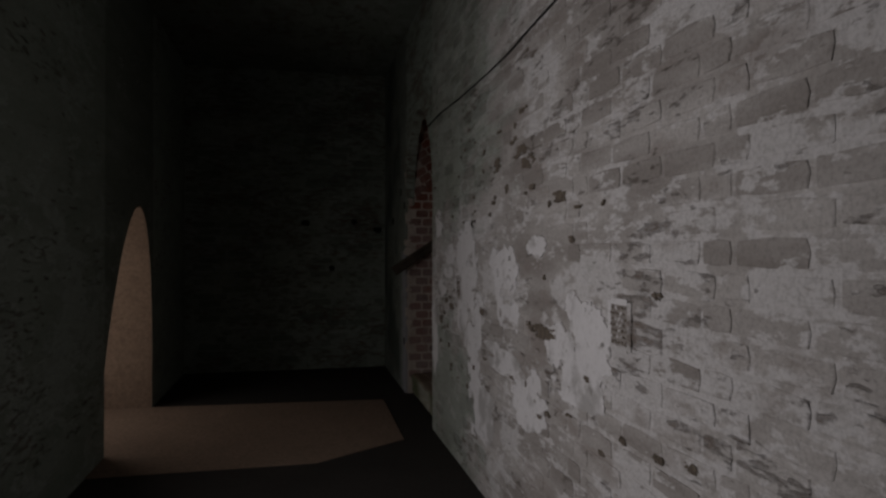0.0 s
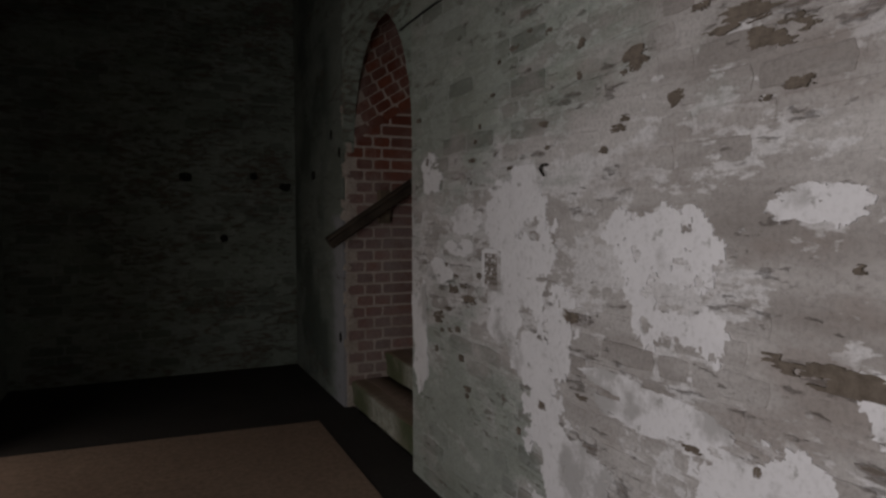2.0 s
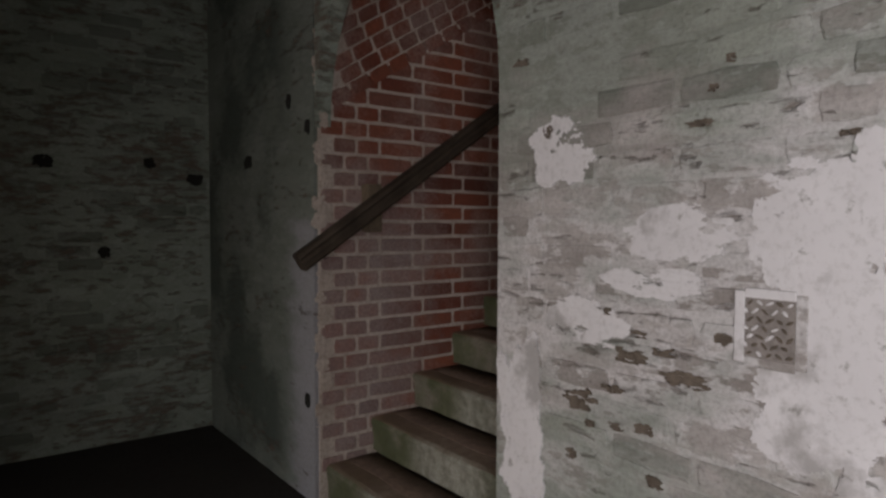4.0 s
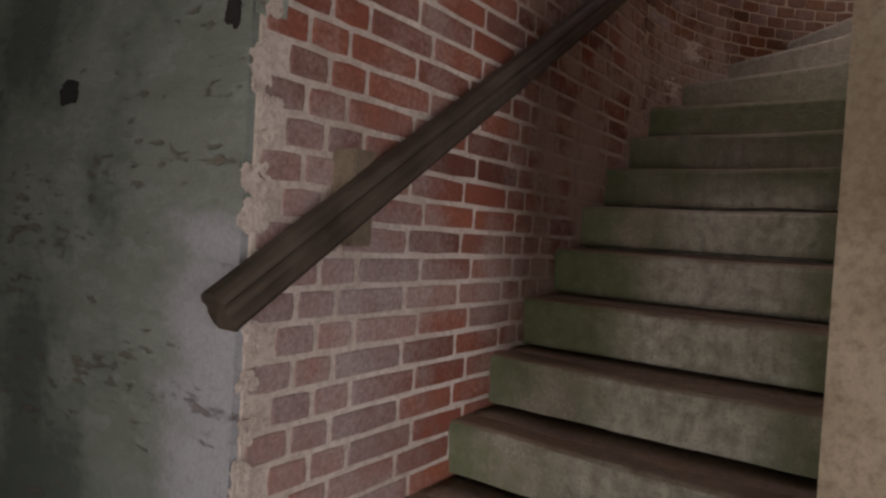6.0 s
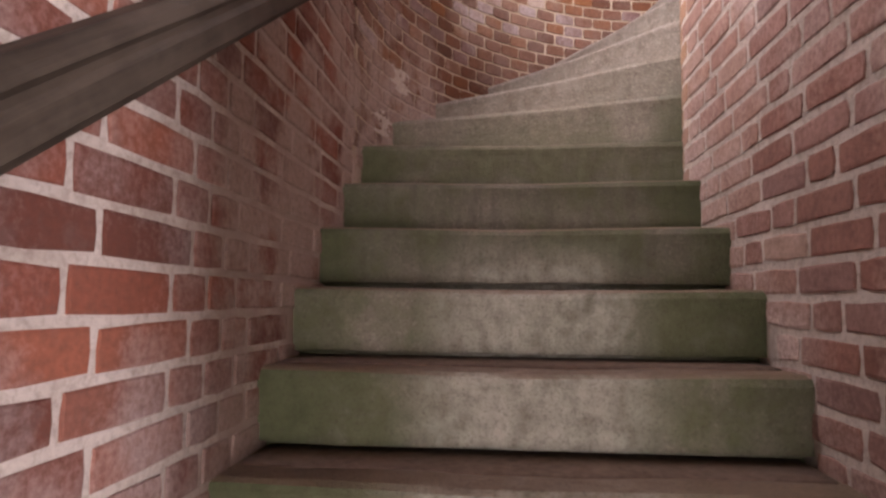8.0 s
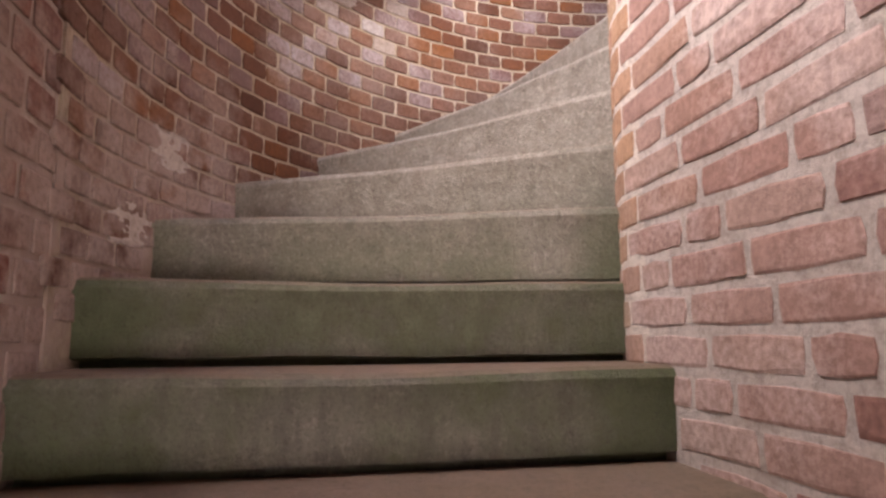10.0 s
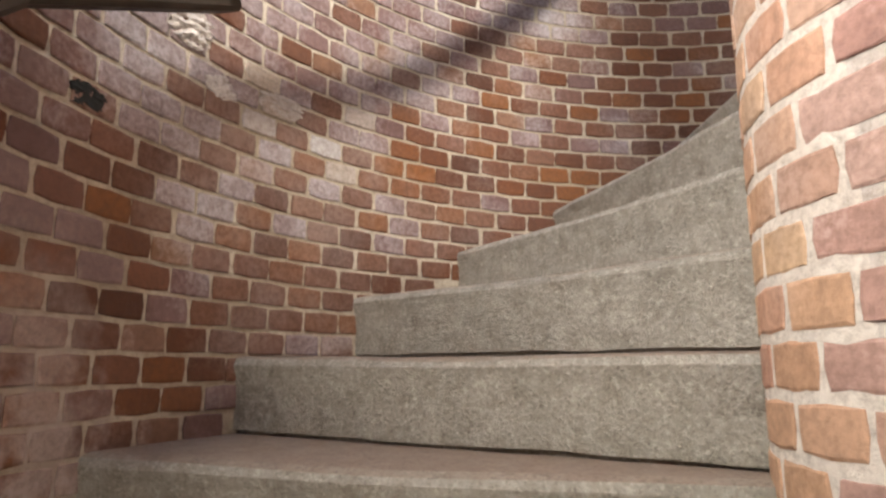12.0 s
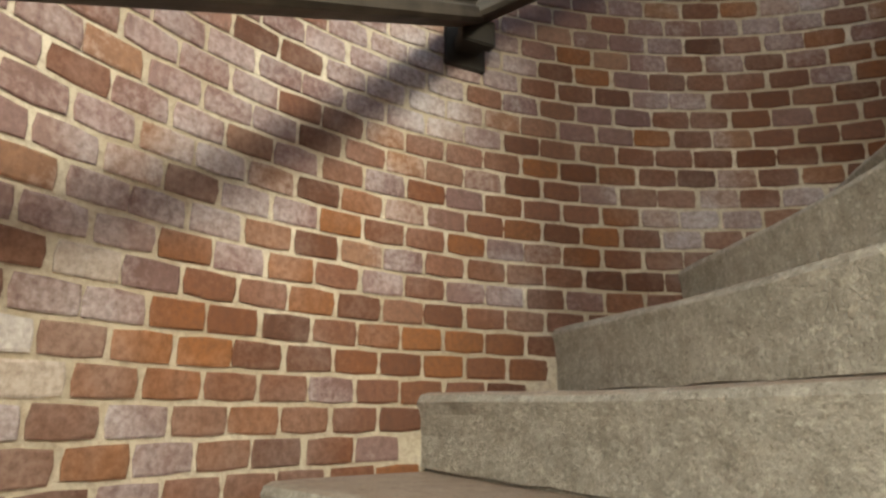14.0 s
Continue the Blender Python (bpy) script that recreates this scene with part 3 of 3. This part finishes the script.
def rail_section():
    """Outline of the timber rail, y across, z up: rounded top, a groove along each side."""
    w, h = 0.034, 0.042
    return [(-w * 0.75, -h), (w * 0.75, -h), (w, -h * 0.75), (w, -0.004), (w * 0.8, 0.004), (w * 0.8, 0.012), (w, 0.02), (w * 0.85, h * 0.75),
            (w * 0.45, h), (-w * 0.45, h), (-w * 0.85, h * 0.75), (-w, 0.02), (-w * 0.8, 0.012), (-w * 0.8, 0.004), (-w, -0.004), (-w, -h * 0.75)]


def make_rail(name, a, b, parent=None, label=""):
    a, b = Vector(a), Vector(b)
    length = (b - a).length
    bm = bmesh.new()
    prism(bm, rail_section(), "x", 0, length)
    ob = part(name, bm, old_wood, parent, label)
    d = (b - a).normalized()
    side = Vector((0, 0, 1)).cross(d).normalized()
    up = d.cross(side)
    m = Matrix((d, side, up)).transposed().to_4x4()
    m.translation = a
    ob.matrix_world = m
    return ob


rail = tagged(new("handrail"), "dark worn wooden handrail along the stair wall", "handrail")
make_rail("rail", RAIL[0], RAIL[1], rail)
for a, b in ((RAIL[1], (2.561, -0.165, 3.015)), ((2.561, -0.165, 3.015), (3.05, -0.40, 3.318)), ((2.975, -0.385, 3.335), (3.67, -1.60, 4.085)),
             ((3.67, -1.60, 4.085), on_tower(-50, 4.75, RO - 0.07))):
    make_rail("rail", a, b, rail)


def make_bracket(a, z, w, h, reach):
    """A cranked iron bracket let into the tower wall under the rail."""
    bm = bmesh.new()
    box(bm, -w / 2, w / 2, -0.012, 0.004, -h, h * 0.7)
    box(bm, -w * 0.28, w * 0.28, -reach, -0.010, -h * 0.45, h * 0.15)
    box(bm, -w * 0.40, w * 0.40, -reach - 0.03, -reach + 0.004, -h * 0.5, h * 0.55)
    bmesh.ops.bevel(bm, geom=bm.edges[:], offset=0.004, segments=2, affect="EDGES")
    ob = part("bracket", bm, iron, rail, "dark iron rail bracket")
    ob.matrix_world = Matrix.Translation(on_tower(a, z)) @ Matrix.Rotation(radians(a - 90), 4, "Z")


make_bracket(-3.2, 4.03, 0.13, 0.075, 0.06)
bm = bmesh.new()
box(bm, 0.19, 0.262, -0.07, 0.01, 1.25, 1.475)
bmesh.ops.bevel(bm, geom=bm.edges[:], offset=0.004, segments=2, affect="EDGES")
part("block", bm, grey_wood, rail, "grey weathered wooden rail block")

# ---- bricks ----
COURSE, JOINT = 0.0775, 0.013
left = Bricks(wall_left, [red], (0.113, 0.245), COURSE - JOINT)
row = 0
z = 0.10
while z < 3.9:
    x = FACE_X + 0.03 + (0.0 if row % 2 else 0.065)
    i = row
    while x < CX - 0.02:
        w = 0.113 if (i * 7 + row * 3) % 5 in (0, 2) else 0.245
        w = w if x + w < CX + 0.02 else 0.113
        xm = x + w / 2
        if z > step_height(xm - 0.06) - 0.10 and z < 3.0 + xm * 0.55 and not (1.36 < xm < 2.2 and z > 3.15):
            left.lay(w, Matrix.Translation((xm, 0.0, z)), abs(z - 1.2 - 0.5 * xm) + 0.2 * xm)
        x += w + JOINT
        i += 1
    z += COURSE
    row += 1
left.finish("red bricks of the stair wall")

right = Bricks(wall_rightside, [pink, lit_pink], (0.11, 0.225), 0.074 - 0.014, proud=0.0005, rough=0.007)
turn = Matrix.Rotation(math.pi, 4, "Z")
row, z = 0, 0.2
while z < 4.4:
    x, i = NX + (0.034 if row % 2 else -0.024), row
    while x > 0.3:
        w = 0.11 if (i * 5 + row * 2) % 4 == 0 else 0.225
        xm = x - w / 2
        if z > step_height(xm - 0.06) - 0.10 and xm > 0.3:
            right.lay(w, Matrix.Translation((xm, RIGHT_Y, z)) @ turn, abs(xm - 1.7) + abs(z - 2.0), int(xm + rng.uniform(-0.2, 0.2) > 1.6))
        x -= w + JOINT
        i += 1
    z += 0.074
    row += 1
right.finish("red bricks of the inner stair wall")



def tower_style(a, z):
    """Brown bricks near the steps, purple-grey ones higher up, a few pale ones, painted partly lit, beside the upper
    rail.
    """
    if abs(a - 41) < 14 and abs(z - 3.15 - (49 - a) * 0.001) < 0.12 and rng.random() < 0.32:
        return 2
    rise = z - tower_step_height(a) - 0.36 + 0.3 * noise.noise(Vector((a * 0.05, z * 2.0, 4.0)))
    return int(rng.random() < min(0.85, max(0.12, rise * 1.8)))


round_wall = Bricks(wall_tower, [tower_low, tower_high, tower_pale], (0.115,), 0.0635 - 0.007, rough=0.0042, bend=-0.32)
row, z = 0, 1.6
step_a = math.degrees(0.121 / RO)
while z < 4.75:
    a = 89 - (step_a / 2 if row % 2 else 0)
    while a > -62:
        if z > tower_step_height(a - 1.2) - 0.10:
            p = on_tower(a + rng.uniform(-0.15, 0.15), z)
            round_wall.lay(0.115, Matrix.Translation(p) @ Matrix.Rotation(radians(a - 90), 4, "Z"), abs(a - 20) / 35 + abs(z - 3.2), tower_style(a, z))
        a -= step_a
    z += 0.0635
    row += 1
round_wall.finish("small red, orange and purple bricks of the tower wall")

pier = Bricks(newel, [orange], (0.108,), 0.074 - 0.011, proud=0.002, bend=1.41)
row, z = 0, 0.2 + 0.074 * 16
while z < 4.2:
    step_n = 360 / 19
    a = 84 - (step_n / 2 if row % 2 else 0)
    while a > -70:
        p = Vector((NX + RN * math.cos(radians(a)), NY + RN * math.sin(radians(a)), z))
        pier.lay(0.108, Matrix.Translation(p) @ Matrix.Rotation(radians(a + 90), 4, "Z"), abs(a - 60) / 40 + abs(z - 2.8))
        a -= step_n
    z += 0.074
    row += 1
pier.finish("orange-red bricks of the newel")

# vault bricks, in the ceiling's one mesh of pieces
crown = Bricks(vault, [red], (0.113,), 0.064, most=0)
prof = vault_ring(VX0)
lengths = [0.0]
for a, b in zip(prof, prof[1:]):
    lengths.append(lengths[-1] + (b - a).length)
n_rows = int(lengths[-1] / 0.0775)
slope = Vector((1, 0, VSLOPE)).normalized()
for r_ in range(n_rows):
    d = (r_ + 0.5) * lengths[-1] / n_rows
    k = max(i for i in range(len(lengths) - 1) if lengths[i] <= d)
    p = prof[k].lerp(prof[k + 1], (d - lengths[k]) / (lengths[k + 1] - lengths[k]))
    tang = (prof[k + 1] - prof[k]).normalized()
    out = tang.cross(slope).normalized()
    if out.z < 0:
        out = -out
    zz = slope.cross(out).normalized()
    m = Matrix((slope, out, zz)).transposed().to_4x4()
    x = 0.06 + (0.06 if r_ % 2 else 0)
    while x < 1.28:
        mm = m.copy()
        mm.translation = p + slope * x
        crown.lay(0.113, mm, 0)
        x += 0.126
crown.finish("red bricks of the stair vault")

# painted bricks of the room's walls
quarter = Matrix.Rotation(math.pi / 2, 4, "Z")
flaked = Bricks(wall_near, [(limewash, limewash)], (0.108, 0.220), 0.066, 290, 0.0036, 0.008)
z, row = 0.05, 0
while z < 3.0:
    y, i = DOOR0 - 0.02 - (0.06 if row % 2 else 0.0), row
    while y > -5.2:
        w = 0.108 if (i * 3 + row) % 4 == 0 else 0.220
        ym = y - w / 2
        smooth = noise.noise(Vector((ym * 1.1 + 3, z * 1.2, 2.0))) + 0.5 * noise.noise(Vector((ym * 3.1, z * 3.3, 5.0)))
        if smooth < 0.3 and rng.random() > 0.05:
            flaked.lay(w, Matrix.Translation((FACE_X, ym, z)) @ quarter.inverted(), abs(ym + 2.4) + abs(z - 1.4))
        y -= w + 0.011
        i += 1
    z += 0.0775
    row += 1
flaked.finish("painted bricks of the limewashed wall")
dark = Bricks(wall_far, [(limewash_damp, limewash_damp)], (0.108, 0.222), 0.064, 200, 0.005, 0.008)
z, row = 0.12, 0
while z < 3.0:
    x, i = FACE_X - 0.02 - (0.06 if row % 2 else 0.0), row
    while x > -2.1:
        w = 0.108 if (i * 3 + row) % 4 == 0 else 0.222
        xm = x - w / 2
        if noise.noise(Vector((xm * 1.3, z * 1.4, 9.0))) < 0.25 and rng.random() > 0.08:
            dark.lay(w, Matrix.Translation((xm, 1.46, z)), abs(xm + 0.8) + abs(z - 1.4))
        x -= w + 0.012
        i += 1
    z += 0.0775
    row += 1
dark.finish("dark damp bricks of the far wall")

# ---- small things ----


def patch(name, wall, mat, place, across, w, h, thick, seed, edge=0.35, label="", rough=0.004, n=56):
    """A ragged sheet of plaster lying on a wall. place: its middle; across: the way along the wall, up is z."""
    bm = bmesh.new()
    out = Vector(across).cross(Vector((0, 0, 1))).normalized()
    across = Vector(across)
    keep, grid = set(), {}
    for i in range(n):
        for j in range(n):
            u, v = (i + 0.5) / n * 2 - 1, (j + 0.5) / n * 2 - 1
            q = noise.fractal(Vector((u * 1.3 + seed, v * 1.5, seed * 2.0)), 0.8, 2.0, 6) * edge * 2
            along, up = round((place[0] * across[0] + place[1] * across[1] + u * w / 2) / 0.115), round((place[2] + v * h / 2) / 0.0775)
            q += noise.noise(Vector((along * 3.7, up * 5.3, seed))) * 0.7 * edge
            if abs(u) ** 3 + abs(v) ** 3 + q < 0.55:
                keep.add((i, j))

    def vert(i, j, top):
        if (i, j, top) not in grid:
            u, v = i / n * 2 - 1, j / n * 2 - 1
            d = thick + noise.noise(Vector((u * 4 + seed, v * 4, 1))) * rough if top else -0.004
            jx, jz = noise.noise(Vector((i * 0.7, j * 0.7, seed))) * 1.3 / n, noise.noise(Vector((i * 0.7, j * 0.7, seed + 9))) * 1.3 / n
            grid[i, j, top] = bm.verts.new(Vector(place) + across * (u + jx * 2) * w / 2 + Vector((0, 0, (v + jz * 2) * h / 2)) + out * d)
        return grid[i, j, top]

    for i, j in keep:
        bm.faces.new([vert(*k, True) for k in ((i, j), (i + 1, j), (i + 1, j + 1), (i, j + 1))])
        for (di, dj), (a, b) in (((-1, 0), ((i, j + 1), (i, j))), ((1, 0), ((i + 1, j), (i + 1, j + 1))), ((0, -1), ((i, j), (i + 1, j))), ((0, 1), ((i + 1, j + 1), (i, j + 1)))):
            if (i + di, j + dj) not in keep:
                bm.faces.new((vert(*a, True), vert(*b, True), vert(*b, False), vert(*a, False)))
    return part(name, bm, mat, wall, label)


# white plaster left on the limewashed wall: middle y, middle z, width, height
for i, (y, z, w, h) in enumerate([(-1.46, 1.49, 0.24, 0.2), (-1.82, 1.28, 0.3, 0.16), (-2.04, 1.26, 0.12, 0.2), (-2.24, 1.22, 0.44, 0.5), (-2.92, 1.12, 0.46, 0.46),
                                  (-2.38, 0.82, 0.46, 0.5), (-2.86, 0.77, 0.66, 0.16), (-3.25, 0.66, 0.46, 0.3), (-1.55, 1.05, 0.3, 0.12), (-2.12, 0.93, 0.26, 0.24),
                                  (-1.32, 0.72, 0.2, 0.6), (-2.15, 1.36, 0.3, 0.14), (-3.35, 1.32, 0.24, 0.1), (-2.5, 0.45, 0.5, 0.4), (-3.75, 0.95, 0.6, 0.4), (-1.75, 1.16, 0.3, 0.08)]):
    patch("plaster_patch", wall_near, plaster, (FACE_X - 0.003, y, z), (0, -1, 0), w * 1.02, h * 1.02, 0.002, i * 3.7 + 1, 0.45, "", 0.001)
# spots where all coats and the brick face have fallen away: middle y, middle z, width, height
BARE = [(-3.4, 0.975, 0.26, 0.05), (-3.27, 1.68, 0.14, 0.05), (-3.16, 1.74, 0.2, 0.05), (-2.975, 1.595, 0.05, 0.04), (-2.82, 1.72, 0.1, 0.06), (-2.54, 0.975, 0.07, 0.03),
        (-3.6, 1.5, 0.1, 0.04), (-1.7, 0.98, 0.08, 0.03), (-1.545, 0.84, 0.1, 0.05), (-1.84, 0.95, 0.1, 0.03), (-1.42, 1.55, 0.03, 0.03)]
spot_rng = random.Random(15)
for i in range(60):
    y, z = spot_rng.choice(((spot_rng.uniform(-2.1, -1.35), spot_rng.uniform(0.5, 1.1)), (spot_rng.uniform(-3.6, -1.3), spot_rng.uniform(1.45, 1.95)),
                            (spot_rng.uniform(-4.6, -2.2), spot_rng.uniform(0.5, 1.5))))
    BARE.append((y, z, spot_rng.uniform(0.015, 0.06), spot_rng.uniform(0.01, 0.025)))
for i, (y, z, w, h) in enumerate(BARE):
    patch("bare_spot", wall_near, bare_brick, (FACE_X - 0.004, y, z), (0, -1, 0), w * 1.25, h * 1.25, 0.0022, i * 2.9 + 40, 0.6, "", 0.002, 22)
# flat black sheets painting the shade inside gaps where single bricks have dropped out
for i, (x, z) in enumerate([(-0.40, 1.64), (-0.14, 1.55), (-0.65, 1.12), (-0.94, 1.62)]):
    patch("brick_gap", wall_far, hole_shade, (x, 1.456, z), (1, 0, 0), 0.11 if i % 2 else 0.075, 0.08, 0.002, i * 3.3 + 5, 0.25, "", 0.001, 24)
for i, (y, z) in enumerate([(0.80, 1.62), (0.07, 1.73), (0.08, 0.47), (0.27, 1.87)]):
    patch("brick_gap", wall_corner, hole_shade, (FACE_X - 0.003, y, z), (0, -1, 0), 0.12 if i == 0 else 0.06, 0.075, 0.002, i * 4.1 + 7, 0.25, "", 0.001, 24)
# broken plaster edge where the wall meets the stair's brickwork
edge_rng = random.Random(8)
z = 0.42
while z < 2.15:
    w, h = edge_rng.uniform(0.05, 0.085), edge_rng.uniform(0.05, 0.12)
    patch("plaster_edge", wall_left, mortar, (-0.025 + edge_rng.uniform(-0.01, 0.03), -0.003, z), (1, 0, 0), w, h, 0.002, z * 31, 0.42, "", 0.0012)
    z += h * edge_rng.uniform(0.8, 1.6)
# rubble patch and pale bricks beside the upper rail
for i, (a, z, w, h) in enumerate([(53, 3.28, 0.2, 0.13), (49, 3.17, 0.13, 0.08), (41, 3.2, 0.24, 0.08), (72, 2.35, 0.3, 0.16), (78, 2.12, 0.25, 0.14)]):
    p = on_tower(a, z)
    patch("mortar_patch", wall_tower, mortar, p, (math.sin(radians(a)), -math.cos(radians(a)), 0), w * 0.85, h * 0.85, 0.002 if i else 0.006, i * 5.1 + 80, 0.3, "", 0.002 if i else 0.012)


# black sheet in place of a dark cavity in the tower wall
p = on_tower(62.6, 2.998)
patch("brick_gap", wall_tower, hole_shade, p, (math.sin(radians(62.6)), -math.cos(radians(62.6)), 0), 0.10, 0.055, 0.003, 21.0, 0.3, "", 0.002, 24)


def strand(name, points, radius, mat, label, category):
    """A thin cord through the given points."""
    cu = bpy.data.curves.new(name, "CURVE")
    cu.dimensions, cu.bevel_depth, cu.bevel_resolution = "3D", radius, 2
    sp = cu.splines.new("NURBS")
    sp.points.add(len(points) - 1)
    for q, p in zip(sp.points, points):
        q.co = (*p, 1)
    sp.use_endpoint_u, sp.order_u = True, 3
    cu.materials.append(mat)
    return tagged(new(name, cu), label, category)


strand("hanging_root", [(0.02, -0.01, 2.36), (0.09, -0.02, 2.32), (0.17, -0.03, 2.30), (0.26, -0.02, 2.25), (0.36, -0.01, 2.20), (0.37, -0.012, 2.17)], 0.0035, pale_root,
       "thin pale root hanging across the brick vault", "root")
strand("hanging_root", [(0.20, -0.05, 2.38), (0.18, -0.05, 2.35), (0.20, -0.04, 2.31)], 0.003, pale_root, "short pale root hanging from the brick vault", "root")
strand("cable", [(FACE_X - 0.010, y, z) for y, z in ((-1.08, 2.245), (-1.3, 2.25), (-1.6, 2.252), (-1.9, 2.235), (-2.4, 2.22), (-3.0, 2.215), (-3.3, 2.24), (-3.9, 2.26), (-4.6, 2.25))],
       0.005, rubber, "thin black cable along the limewashed wall", "cable")
strand("wall_hook", [(FACE_X + 0.02, -2.40, 1.465), (FACE_X - 0.012, -2.41, 1.467), (FACE_X - 0.02, -2.385, 1.462), (FACE_X - 0.018, -2.385, 1.445), (FACE_X - 0.014, -2.40, 1.43)], 0.0045, iron,
       "small rusty iron hook in the limewashed wall", "hook")


def hatched_pad(y, z):
    """A keyed square where plaster was scored and broke away: rows of small dents and ridges in a plain frame."""
    pad = tagged(new("scored_patch"), "rough scored square in a raised plaster border on the wall", "plaster patch")
    pad.location = (FACE_X - 0.005, y, z)
    for dy, dz, w, h in ((0.062, 0, 0.022, 0.148), (-0.062, 0, 0.022, 0.148), (0, 0.071, 0.102, 0.02), (0, -0.071, 0.102, 0.02)):
        bm = bmesh.new()
        box(bm, -0.0035, 0.004, dy - w / 2, dy + w / 2, dz - h / 2, dz + h / 2)
        bmesh.ops.bevel(bm, geom=bm.edges[:], offset=0.0015, segments=1, affect="EDGES")
        part("border", bm, plaster if dy > 0 or dz > 0 else limewash_joint, pad)
    bm = bmesh.new()
    box(bm, -0.0012, 0.004, -0.052, 0.052, -0.062, 0.062)
    part("recess", bm, scored, pad, "dark bare brick between the ridges")
    for r_ in range(7):
        for c_ in range(5):
            bm = bmesh.new()
            bmesh.ops.create_icosphere(bm, subdivisions=1, radius=0.008)
            yy = (c_ - 2 + (0.5 if r_ % 2 else 0)) * 0.02
            tilt = 0.65 if (r_ + c_) % 2 else -0.65
            bmesh.ops.transform(bm, verts=bm.verts[:], matrix=Matrix.Translation((-0.001, yy, (r_ - 3) * 0.0175)) @ Matrix.Rotation(tilt * rng.uniform(0.5, 1.3), 4, "X") @ Matrix.Diagonal((0.6, rng.uniform(0.9, 1.5), rng.uniform(0.35, 0.6), 1)))
            part("ridge", bm, plaster if rng.random() < 0.45 else bare_brick, pad)


hatched_pad(-2.03, 1.09)
hatched_pad(-4.07, 1.07)
